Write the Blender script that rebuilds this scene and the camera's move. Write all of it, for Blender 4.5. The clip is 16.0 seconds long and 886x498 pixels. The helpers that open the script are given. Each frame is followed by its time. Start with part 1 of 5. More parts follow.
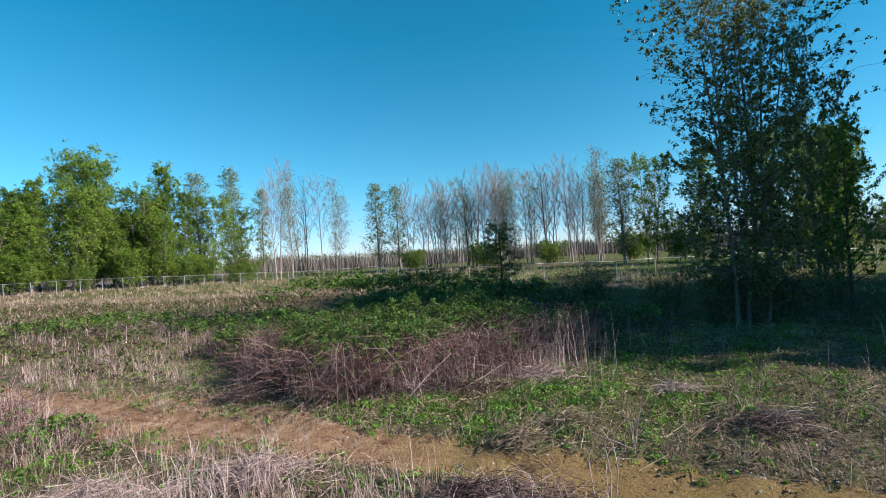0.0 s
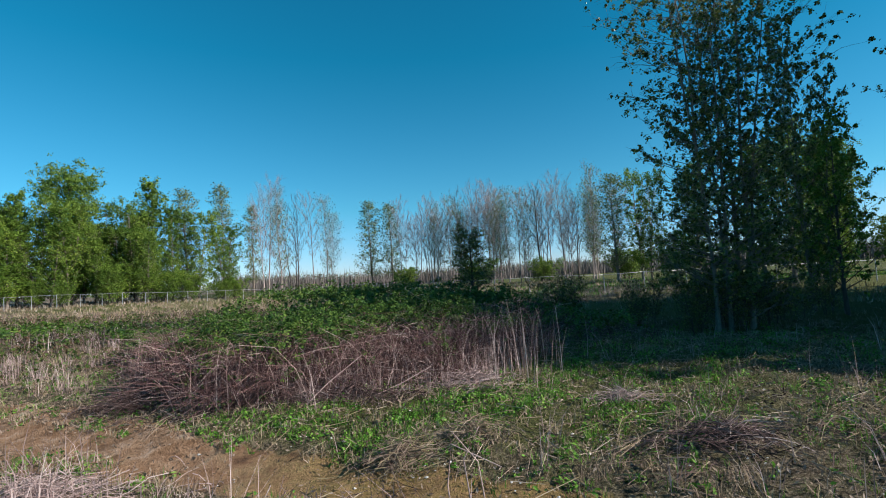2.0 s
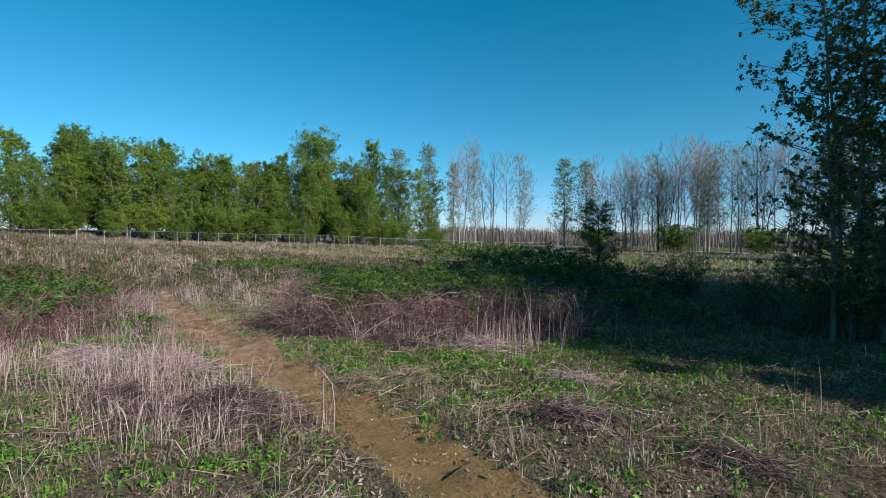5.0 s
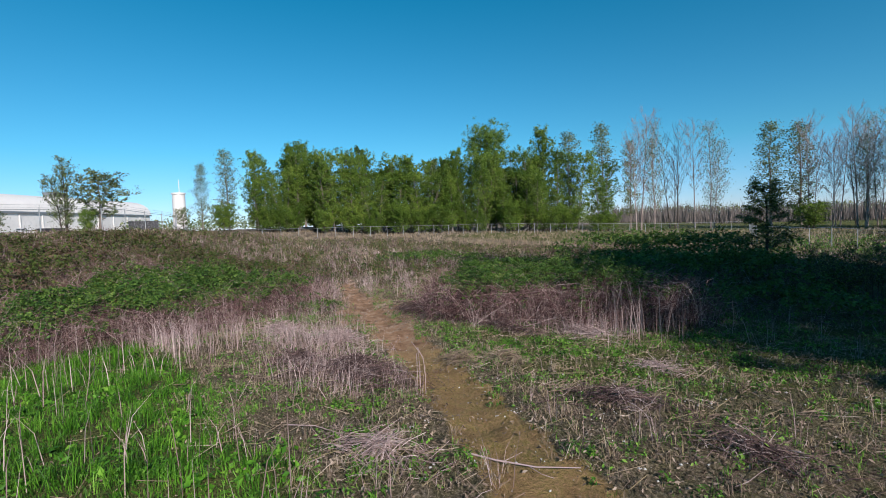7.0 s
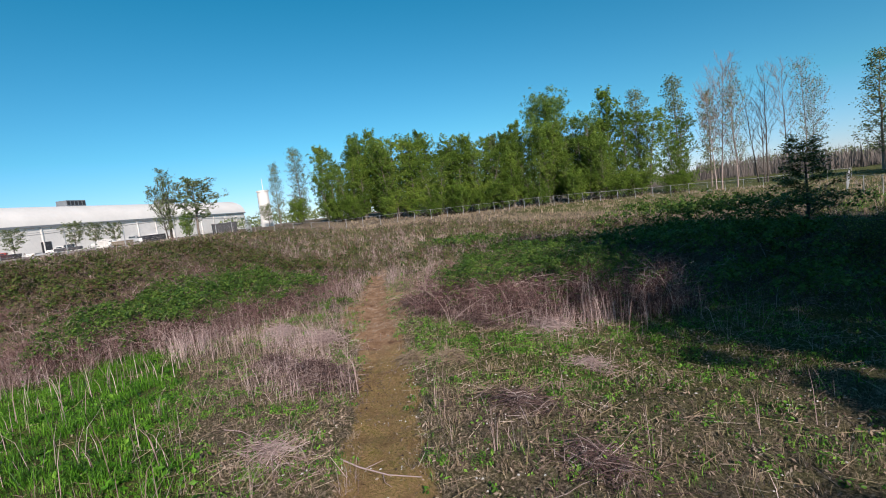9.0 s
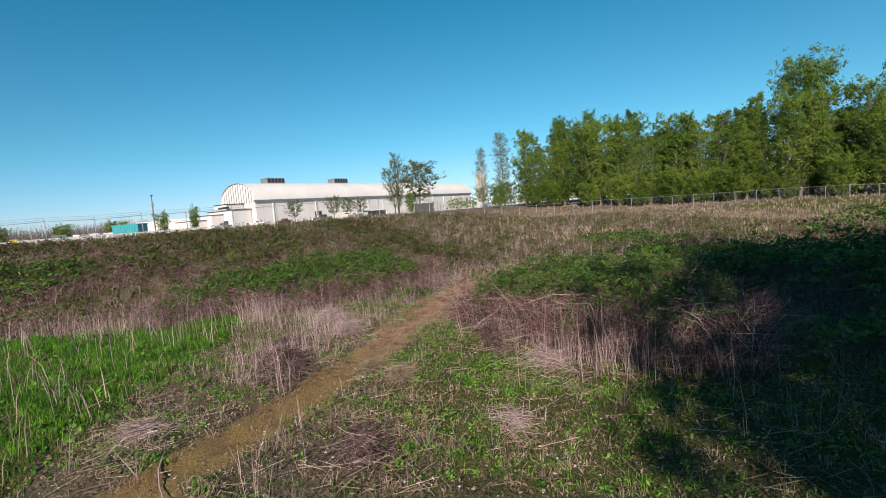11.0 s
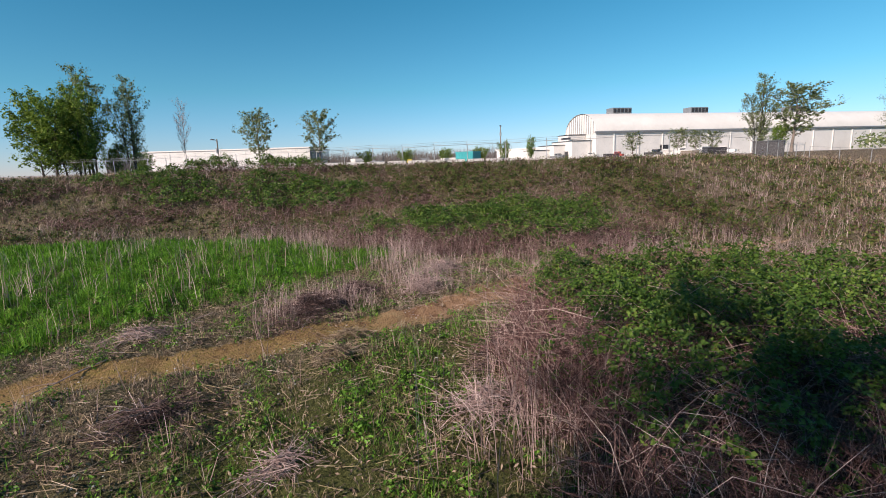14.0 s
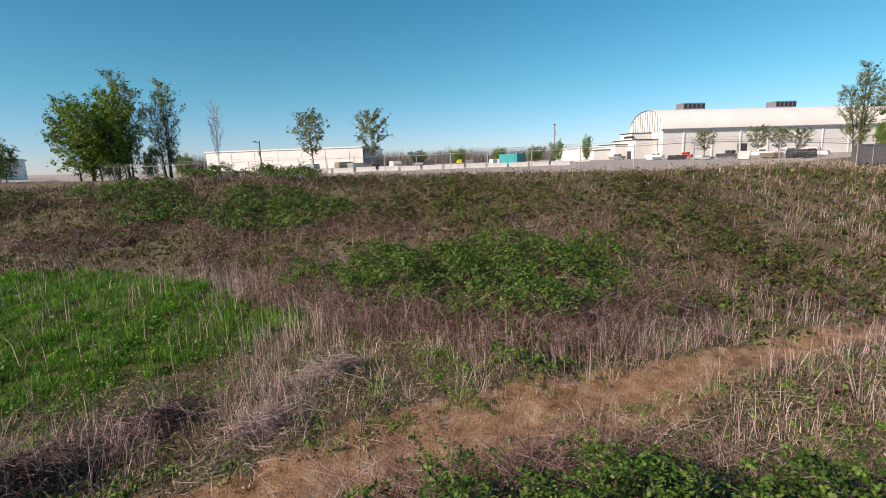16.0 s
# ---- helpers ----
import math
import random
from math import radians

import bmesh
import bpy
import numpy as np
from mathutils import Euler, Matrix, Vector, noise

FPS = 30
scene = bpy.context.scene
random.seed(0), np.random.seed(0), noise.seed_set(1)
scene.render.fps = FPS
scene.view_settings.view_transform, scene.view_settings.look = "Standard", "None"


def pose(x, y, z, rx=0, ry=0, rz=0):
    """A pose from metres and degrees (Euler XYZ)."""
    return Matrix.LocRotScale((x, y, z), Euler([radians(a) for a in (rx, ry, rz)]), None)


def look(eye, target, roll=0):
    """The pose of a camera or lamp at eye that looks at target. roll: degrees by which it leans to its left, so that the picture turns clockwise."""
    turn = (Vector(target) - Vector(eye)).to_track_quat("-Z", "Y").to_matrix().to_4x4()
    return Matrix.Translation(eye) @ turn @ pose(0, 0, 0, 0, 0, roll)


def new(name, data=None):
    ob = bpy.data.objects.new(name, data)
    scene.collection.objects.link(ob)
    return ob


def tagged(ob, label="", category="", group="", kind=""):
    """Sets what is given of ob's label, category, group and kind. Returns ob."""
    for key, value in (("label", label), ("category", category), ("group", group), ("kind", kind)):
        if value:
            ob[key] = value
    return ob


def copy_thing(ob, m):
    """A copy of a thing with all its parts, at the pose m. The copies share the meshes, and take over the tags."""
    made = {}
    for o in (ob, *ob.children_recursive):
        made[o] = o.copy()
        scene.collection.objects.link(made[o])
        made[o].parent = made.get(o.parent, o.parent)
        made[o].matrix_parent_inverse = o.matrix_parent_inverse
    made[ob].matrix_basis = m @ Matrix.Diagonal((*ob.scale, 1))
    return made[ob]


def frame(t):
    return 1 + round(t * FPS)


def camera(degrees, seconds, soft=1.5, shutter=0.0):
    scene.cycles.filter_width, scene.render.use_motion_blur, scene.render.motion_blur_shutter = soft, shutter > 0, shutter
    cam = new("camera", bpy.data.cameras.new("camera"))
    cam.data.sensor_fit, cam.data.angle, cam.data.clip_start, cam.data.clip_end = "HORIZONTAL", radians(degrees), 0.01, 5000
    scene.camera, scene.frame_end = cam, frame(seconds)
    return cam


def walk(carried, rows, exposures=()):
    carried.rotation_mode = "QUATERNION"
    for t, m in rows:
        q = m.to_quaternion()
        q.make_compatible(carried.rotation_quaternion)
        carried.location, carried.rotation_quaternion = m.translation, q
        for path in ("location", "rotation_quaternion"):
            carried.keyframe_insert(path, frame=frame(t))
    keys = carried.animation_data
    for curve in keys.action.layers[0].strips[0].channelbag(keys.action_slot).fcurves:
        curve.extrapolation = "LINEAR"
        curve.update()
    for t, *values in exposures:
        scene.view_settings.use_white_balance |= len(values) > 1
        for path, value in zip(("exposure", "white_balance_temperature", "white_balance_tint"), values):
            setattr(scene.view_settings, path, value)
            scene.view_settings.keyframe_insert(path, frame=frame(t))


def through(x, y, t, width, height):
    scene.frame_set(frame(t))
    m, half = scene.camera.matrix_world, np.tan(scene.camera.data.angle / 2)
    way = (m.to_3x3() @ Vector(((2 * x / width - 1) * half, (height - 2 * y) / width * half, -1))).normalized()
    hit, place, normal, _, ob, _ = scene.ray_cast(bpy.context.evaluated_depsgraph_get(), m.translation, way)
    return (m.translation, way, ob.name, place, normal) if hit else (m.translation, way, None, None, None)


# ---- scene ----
cam = camera(85.4, 16.0, soft=1.0)
# seconds, x, y, z, yaw, pitch, roll
PATH = [
    (0, -0.139, 0.679, 3.436, -6.17, 0.58, 3.60),
    (0.5, 0.099, 1.453, 3.226, -6.30, 1.22, 3.78),
    (1, 0.575, 2.037, 2.803, -6.42, 3.20, 4.90),
    (1.5, 1.262, 2.335, 2.486, -6.32, 2.96, 4.34),
    (2, 2.092, 2.398, 2.447, -6.03, 3.15, 3.43),
    (2.5, 3.006, 2.263, 2.494, -5.13, 3.08, 2.12),
    (3, 3.888, 1.942, 2.519, -0.74, 2.35, 0.37),
    (3.5, 4.783, 1.533, 2.556, 4.95, 0.76, 0.13),
    (4, 5.630, 1.036, 2.686, 12.41, -0.27, -0.24),
    (4.2, 5.971, 0.856, 2.811, 13.31, -0.73, -0.29),
    (6.3, 9.146, -0.628, 3.345, 32.80, -2.83, 0.70),
    (6.5, 9.458, -0.669, 3.416, 35.09, -2.98, 1.09),
    (7, 10.175, -0.609, 3.592, 39.78, -3.19, 2.12),
    (7.5, 10.911, -0.391, 3.818, 40.68, -3.78, 3.25),
    (8, 11.781, -0.007, 4.118, 41.96, -4.40, 4.59),
    (8.2, 12.106, 0.198, 4.217, 42.95, -4.62, 5.06),
    (10.3, 14.806, 6.098, 4.147, 64.62, -5.51, 8.33),
    (10.5, 14.900, 6.827, 4.074, 67.42, -5.35, 7.82),
    (11, 15.059, 8.755, 3.923, 76.28, -4.63, 4.67),
    (11.5, 14.984, 10.634, 3.758, 84.76, -5.17, 1.86),
    (12, 14.792, 12.408, 3.584, 94.79, -6.43, -0.48),
    (12.5, 14.304, 13.893, 3.493, 102.72, -8.12, 0.34),
    (13, 13.479, 15.101, 3.623, 106.96, -7.81, 0.98),
    (13.5, 12.376, 16.186, 3.821, 110.01, -10.10, 1.44),
    (14, 10.972, 16.975, 3.979, 117.17, -10.25, 1.88),
    (14.5, 9.165, 17.337, 4.086, 122.17, -9.78, 2.54),
    (15, 7.139, 17.546, 4.370, 123.14, -9.94, 2.79),
    (15.5, 4.799, 17.460, 4.641, 122.94, -10.46, 3.00),
    (16, 2.561, 17.425, 5.035, 124.49, -10.33, 1.84),
]
walk(cam, [(t, pose(x, y, z, 90 + pitch, roll, yaw)) for t, x, y, z, yaw, pitch, roll in PATH], [(0, 0.86, 6950, 14), (1.0, 0.58, 6900, 10), (2.5, 0.54, 6700, 11), (4.2, 0.49, 6600, 12), (7, 0.3, 6600, 15), (11, 0.34, 7400, 18), (13, 0.33, 7400, 20), (14.5, 0.46, 7600, 22), (16, 0.46, 7900, 22)])

# ---- world, sun ----
SUN_AZ, SUN_EL = 113.0, 28.0  # degrees clockwise from +y, degrees above the horizon
world = bpy.data.worlds.new("sky")
scene.world = world
world.use_nodes = True
wn = world.node_tree.nodes
sky = wn.new("ShaderNodeTexSky")
sky.sky_type, sky.sun_disc = "NISHITA", False
sky.sun_elevation, sky.sun_rotation = radians(SUN_EL), radians(SUN_AZ)
sky.altitude, sky.air_density, sky.dust_density, sky.ozone_density = 50, 1.0, 0.0, 3.0
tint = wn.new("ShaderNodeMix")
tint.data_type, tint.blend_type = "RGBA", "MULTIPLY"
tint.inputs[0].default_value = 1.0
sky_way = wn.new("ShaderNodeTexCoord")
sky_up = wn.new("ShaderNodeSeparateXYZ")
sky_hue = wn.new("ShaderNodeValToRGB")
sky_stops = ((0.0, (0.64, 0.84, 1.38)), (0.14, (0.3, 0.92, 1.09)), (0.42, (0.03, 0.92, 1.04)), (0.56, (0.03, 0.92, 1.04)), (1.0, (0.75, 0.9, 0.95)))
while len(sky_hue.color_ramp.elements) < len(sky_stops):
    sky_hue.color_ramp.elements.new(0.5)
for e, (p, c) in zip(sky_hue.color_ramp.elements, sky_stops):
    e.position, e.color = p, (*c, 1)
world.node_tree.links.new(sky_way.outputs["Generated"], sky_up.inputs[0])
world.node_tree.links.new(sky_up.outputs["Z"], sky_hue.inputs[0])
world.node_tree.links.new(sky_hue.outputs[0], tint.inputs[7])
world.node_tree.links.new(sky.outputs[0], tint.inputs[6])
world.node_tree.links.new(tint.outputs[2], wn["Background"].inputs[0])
wn["Background"].inputs[1].default_value = 0.086
sun_data = bpy.data.lights.new("sun", "SUN")
sun_data.energy, sun_data.angle, sun_data.color = 5.0, radians(0.55), (1.0, 0.95, 0.9)
sun = new("sun", sun_data)
sun_dir = Vector((math.sin(radians(SUN_AZ)) * math.cos(radians(SUN_EL)), math.cos(radians(SUN_AZ)) * math.cos(radians(SUN_EL)), math.sin(radians(SUN_EL))))
sun.matrix_world = look((60, -20, 60), Vector((60, -20, 60)) - sun_dir)


# ---- materials ----
def material(name):
    m = bpy.data.materials.new(name)
    m.use_nodes = True
    n = m.node_tree.nodes
    return m, n, m.node_tree.links, n["Principled BSDF"]


def ramp(n, stops):
    r = n.new("ShaderNodeValToRGB")
    els = r.color_ramp.elements
    while len(els) < len(stops):
        els.new(0.5)
    for e, (p, c) in zip(els, stops):
        e.position, e.color = p, (*c, 1)
    return r


def noise_node(n, l, scale, detail=4.0, rough=0.6, coord=None):
    t = n.new("ShaderNodeTexNoise")
    t.inputs["Scale"].default_value, t.inputs["Detail"].default_value, t.inputs["Roughness"].default_value = scale, detail, rough
    if coord is not None:
        l.new(coord, t.inputs["Vector"])
    return t


def leafy(name, stops, rough=0.55, through=0.35, spread=0.55, drift=0.8):
    """Plant matter: a colour for each leaf or stem, drifting over metres, with light let through thin leaves."""
    m, n, l, p = material(name)
    geo = n.new("ShaderNodeNewGeometry")
    big = noise_node(n, l, drift, 4, 0.65, geo.outputs["Position"])
    wide = n.new("ShaderNodeMapRange")
    wide.inputs["From Min"].default_value, wide.inputs["From Max"].default_value = 0.28, 0.72
    l.new(big.outputs["Fac"], wide.inputs["Value"])
    mix = n.new("ShaderNodeMath")
    mix.operation = "MULTIPLY_ADD"
    mix.inputs[1].default_value, mix.inputs[2].default_value = spread, 0.0
    l.new(geo.outputs["Random Per Island"], mix.inputs[0])
    add = n.new("ShaderNodeMath")
    add.operation = "MULTIPLY_ADD"
    add.inputs[1].default_value = 1.0 - spread
    l.new(wide.outputs[0], add.inputs[0])
    l.new(mix.outputs[0], add.inputs[2])
    r = ramp(n, stops)
    l.new(add.outputs[0], r.inputs[0])
    l.new(r.outputs[0], p.inputs["Base Color"])
    p.inputs["Roughness"].default_value = rough
    p.inputs["Specular IOR Level"].default_value = 0.25
    if through > 0:
        tr = n.new("ShaderNodeBsdfTranslucent")
        l.new(r.outputs[0], tr.inputs["Color"])
        ms = n.new("ShaderNodeMixShader")
        ms.inputs[0].default_value = through
        l.new(p.outputs[0], ms.inputs[1])
        l.new(tr.outputs[0], ms.inputs[2])
        l.new(ms.outputs[0], n["Material Output"].inputs["Surface"])
    return m


def plain(name, color, rough=0.6, metal=0.0, vary=0.25, scale=1.5, bump=0.0, fine=18.0):
    """Solid surface with soft staining and fine grain."""
    m, n, l, p = material(name)
    geo = n.new("ShaderNodeNewGeometry")
    a = noise_node(n, l, scale, 5, 0.65, geo.outputs["Position"])
    b = noise_node(n, l, fine, 3, 0.6, geo.outputs["Position"])
    s = n.new("ShaderNodeMath")
    s.operation = "MULTIPLY_ADD"
    s.inputs[1].default_value = 0.35
    l.new(b.outputs["Fac"], s.inputs[0])
    l.new(a.outputs["Fac"], s.inputs[2])
    lo = tuple(max(0.0, c * (1 - vary)) for c in color)
    hi = tuple(min(1.0, c * (1 + vary * 0.6)) for c in color)
    r = ramp(n, [(0.4, lo), (0.95, hi)])
    l.new(s.outputs[0], r.inputs[0])
    l.new(r.outputs[0], p.inputs["Base Color"])
    p.inputs["Roughness"].default_value, p.inputs["Metallic"].default_value = rough, metal
    if bump:
        bn = n.new("ShaderNodeBump")
        bn.inputs["Strength"].default_value = bump
        l.new(s.outputs[0], bn.inputs["Height"])
        l.new(bn.outputs[0], p.inputs["Normal"])
    return m


def ground_material():
    m, n, l, p = material("earth")
    geo = n.new("ShaderNodeNewGeometry")
    pos = geo.outputs["Position"]
    cover = n.new("ShaderNodeAttribute")
    cover.attribute_name = "cover"
    sep = n.new("ShaderNodeSeparateColor")
    l.new(cover.outputs["Color"], sep.inputs[0])
    big, mid, fine = noise_node(n, l, 0.35, 5, 0.6, pos), noise_node(n, l, 2.2, 6, 0.7, pos), noise_node(n, l, 17, 7, 0.75, pos)

    def blend(fac, a, b):
        x = n.new("ShaderNodeMix")
        x.data_type = "RGBA"
        l.new(fac, x.inputs[0])
        l.new(a, x.inputs[6])
        l.new(b, x.inputs[7])
        return x.outputs[2]

    def soft(value, noise_out, lo, hi, amount=0.5):
        s = n.new("ShaderNodeMath")
        s.operation = "MULTIPLY_ADD"
        s.inputs[1].default_value = amount
        l.new(noise_out, s.inputs[0])
        l.new(value, s.inputs[2])
        mr = n.new("ShaderNodeMapRange")
        mr.inputs["From Min"].default_value, mr.inputs["From Max"].default_value = lo, hi
        l.new(s.outputs[0], mr.inputs["Value"])
        return mr.outputs[0]

    litter = ramp(n, [(0.36, (0.03, 0.022, 0.016)), (0.52, (0.16, 0.12, 0.09)), (0.68, (0.4, 0.32, 0.26))])
    l.new(fine.outputs["Fac"], litter.inputs[0])
    green = ramp(n, [(0.32, (0.02, 0.028, 0.01)), (0.5, (0.08, 0.09, 0.03)), (0.68, (0.2, 0.2, 0.08))])
    l.new(fine.outputs["Fac"], green.inputs[0])
    dirt = ramp(n, [(0.28, (0.13, 0.075, 0.048)), (0.42, (0.27, 0.155, 0.09)), (0.56, (0.38, 0.24, 0.15)), (0.72, (0.52, 0.4, 0.31))])
    l.new(mid.outputs["Fac"], dirt.inputs[0])
    moss = ramp(n, [(0.3, (0.1, 0.07, 0.025)), (0.45, (0.22, 0.18, 0.05)), (0.58, (0.32, 0.21, 0.09)), (0.72, (0.45, 0.31, 0.19))])
    l.new(fine.outputs["Fac"], moss.inputs[0])
    gravel = ramp(n, [(0.3, (0.27, 0.24, 0.22)), (0.7, (0.48, 0.44, 0.41))])
    l.new(fine.outputs["Fac"], gravel.inputs[0])
    c = blend(soft(sep.outputs[1], mid.outputs["Fac"], 0.55, 0.95, 0.8), litter.outputs[0], green.outputs[0])
    dm = blend(soft(cover.outputs["Alpha"], mid.outputs["Fac"], 1.2, 1.65, 1.0), dirt.outputs[0], moss.outputs[0])
    c = blend(soft(sep.outputs[0], mid.outputs["Fac"], 0.75, 1.05, 0.95), c, dm)
    c = blend(soft(sep.outputs[2], mid.outputs["Fac"], 0.5, 0.9, 0.4), c, gravel.outputs[0])
    l.new(c, p.inputs["Base Color"])
    p.inputs["Roughness"].default_value = 0.95
    p.inputs["Specular IOR Level"].default_value = 0.1
    bn = n.new("ShaderNodeBump")
    bn.inputs["Strength"].default_value, bn.inputs["Distance"].default_value = 1.0, 0.1
    l.new(fine.outputs["Fac"], bn.inputs["Height"])
    l.new(bn.outputs[0], p.inputs["Normal"])
    return m


EARTH = ground_material()
M_GRASS = leafy("fresh_grass", [(0.15, (0.012, 0.042, 0.005)), (0.4, (0.045, 0.15, 0.012)), (0.62, (0.105, 0.29, 0.022)), (0.88, (0.22, 0.42, 0.055))], 0.5, 0.3, 0.42, 1.2)
M_WEED = leafy("weeds", [(0.15, (0.016, 0.05, 0.007)), (0.4, (0.06, 0.165, 0.018)), (0.64, (0.13, 0.31, 0.036)), (0.9, (0.26, 0.41, 0.08))], 0.5, 0.3, 0.55, 1.2)
M_STALK = leafy("dry_stalks", [(0.1, (0.18, 0.12, 0.11)), (0.5, (0.39, 0.285, 0.27)), (0.8, (0.54, 0.43, 0.405)), (0.97, (0.7, 0.6, 0.57))], 0.8, 0.12, 0.7)
M_LITTER = leafy("litter", [(0.1, (0.12, 0.08, 0.06)), (0.4, (0.27, 0.2, 0.155)), (0.6, (0.25, 0.205, 0.11)), (0.9, (0.52, 0.43, 0.37))], 0.9, 0.05)
M_DEAD = leafy("dead_leaves", [(0.12, (0.04, 0.028, 0.02)), (0.4, (0.15, 0.11, 0.08)), (0.7, (0.28, 0.21, 0.155)), (0.93, (0.38, 0.31, 0.25)), (0.99, (0.55, 0.49, 0.43))], 0.9, 0.05, 0.7)
M_CANE = leafy("dead_canes", [(0.1, (0.032, 0.018, 0.018)), (0.45, (0.09, 0.055, 0.052)), (0.74, (0.19, 0.13, 0.12)), (0.97, (0.62, 0.53, 0.5))], 0.8, 0.0, 0.7, 1.3)
M_BRAMBLE = leafy("bramble_leaves", [(0.08, (0.01, 0.028, 0.006)), (0.32, (0.034, 0.085, 0.014)), (0.55, (0.075, 0.15, 0.025)), (0.82, (0.17, 0.25, 0.05)), (0.95, (0.19, 0.1, 0.045))], 0.5, 0.26, 0.42, 1.6)
M_FARTWIG = leafy("far_twigs", [(0.1, (0.09, 0.08, 0.075)), (0.5, (0.14, 0.12, 0.11)), (0.9, (0.2, 0.175, 0.16))], 0.9, 0.0)
M_SCRUB = leafy("scrub_leaves", [(0.1, (0.01, 0.022, 0.005)), (0.32, (0.038, 0.075, 0.013)), (0.5, (0.1, 0.145, 0.027)), (0.6, (0.095, 0.065, 0.038)), (0.82, (0.15, 0.085, 0.062)), (0.97, (0.36, 0.27, 0.2))], 0.6, 0.2, 0.4, 1.3)
M_POPLAR = leafy("poplar_leaves", [(0.1, (0.03, 0.048, 0.014)), (0.45, (0.085, 0.12, 0.028)), (0.75, (0.2, 0.22, 0.055)), (0.95, (0.48, 0.42, 0.16))], 0.3, 0.34, 0.8)
M_TREE = leafy("spring_leaves", [(0.12, (0.025, 0.055, 0.008)), (0.42, (0.085, 0.155, 0.02)), (0.62, (0.15, 0.25, 0.035)), (0.85, (0.3, 0.38, 0.07))], 0.55, 0.28, 0.5, 0.16)
M_REDCANE = leafy("red_canes", [(0.08, (0.03, 0.014, 0.014)), (0.4, (0.1, 0.05, 0.048)), (0.7, (0.24, 0.145, 0.135)), (0.95, (0.58, 0.47, 0.43))], 0.8, 0.0, 0.75, 1.2)
M_TREE_PALE = leafy("grey_green_leaves", [(0.1, (0.06, 0.09, 0.035)), (0.5, (0.15, 0.2, 0.08)), (0.9, (0.31, 0.35, 0.16))], 0.5, 0.35, 0.6, 0.3)
M_TWIG = leafy("bare_twigs", [(0.1, (0.15, 0.11, 0.1)), (0.5, (0.28, 0.215, 0.195)), (0.9, (0.42, 0.335, 0.31))], 0.8, 0.0)
M_BARK = plain("bark", (0.2, 0.165, 0.14), 0.9, 0, 0.5, 3.0, 0.6)
M_DARKBARK = plain("dark_bark", (0.075, 0.06, 0.05), 0.9, 0, 0.5, 3.0, 0.6)
M_STONE = plain("stone", (0.5, 0.49, 0.46), 0.85, 0, 0.4, 6.0, 0.4)
M_CLOD = plain("dark_clods", (0.11, 0.085, 0.07), 0.95, 0, 0.6, 2.0, 0.4)
M_WHITE = plain("white_sheet_metal", (0.68, 0.66, 0.63), 0.5, 0, 0.14, 0.15, 0, 2.0)
M_ROOF = plain("pale_roof", (0.74, 0.71, 0.67), 0.55, 0, 0.12, 0.08, 0, 1.0)
M_GREY = plain("grey_metal", (0.3, 0.31, 0.32), 0.5, 0.6, 0.2, 1.0)
M_GALV = plain("galvanised_steel", (0.42, 0.43, 0.44), 0.45, 0.7, 0.2, 2.0)
M_DARK = plain("dark_paint", (0.03, 0.03, 0.035), 0.5, 0, 0.3, 1.0)
M_CYAN = plain("turquoise_paint", (0.02, 0.3, 0.32), 0.5, 0, 0.2, 0.6)
M_CONCRETE = plain("concrete", (0.6, 0.58, 0.55), 0.9, 0, 0.2, 0.8, 0.2)
M_GLASS = plain("dark_glass", (0.03, 0.045, 0.06), 0.12, 0, 0.2, 0.3)
M_WOOD = plain("weathered_wood", (0.2, 0.16, 0.12), 0.85, 0, 0.35, 4.0, 0.3)
M_RED = plain("red_paint", (0.4, 0.04, 0.03), 0.5, 0, 0.2, 1.0)
M_YELLOW = plain("yellow_paint", (0.6, 0.5, 0.04), 0.5, 0, 0.2, 1.0)


# ---- geometry helpers ----
class Heap:
    """Gathers vertices and faces of one mesh."""

    def __init__(self):
        self.v, self.f, self.n = [], [], 0

    def add(self, verts, faces):
        verts, faces = np.asarray(verts, float).reshape(-1, 3), np.asarray(faces, int)
        self.v.append(verts)
        self.f.append(faces + self.n)
        self.n += len(verts)

    def mesh(self, name, mat, smooth=False):
        me = bpy.data.meshes.new(name)
        v = np.concatenate(self.v)
        sizes = np.concatenate([np.full(len(f), f.shape[1]) for f in self.f])
        loops = np.concatenate([f.ravel() for f in self.f])
        me.vertices.add(len(v))
        me.vertices.foreach_set("co", v.ravel())
        me.loops.add(len(loops))
        me.loops.foreach_set("vertex_index", loops.astype(np.int32))
        me.polygons.add(len(sizes))
        me.polygons.foreach_set("loop_start", np.r_[0, np.cumsum(sizes)[:-1]].astype(np.int32))
        me.polygons.foreach_set("use_smooth", np.full(len(sizes), smooth))
        me.update(calc_edges=True)
        me.validate()
        me.materials.append(mat)
        return me


def part(name, me, parent, label=""):
    ob = new(name, me)
    ob.parent = parent
    return tagged(ob, label)


def thing(name, label, category, place=(0, 0, 0), turn=0.0, group="", kind=""):
    ob = new(name)
    ob.matrix_world = pose(*place, 0, 0, turn)
    return tagged(ob, label, category, group, kind)


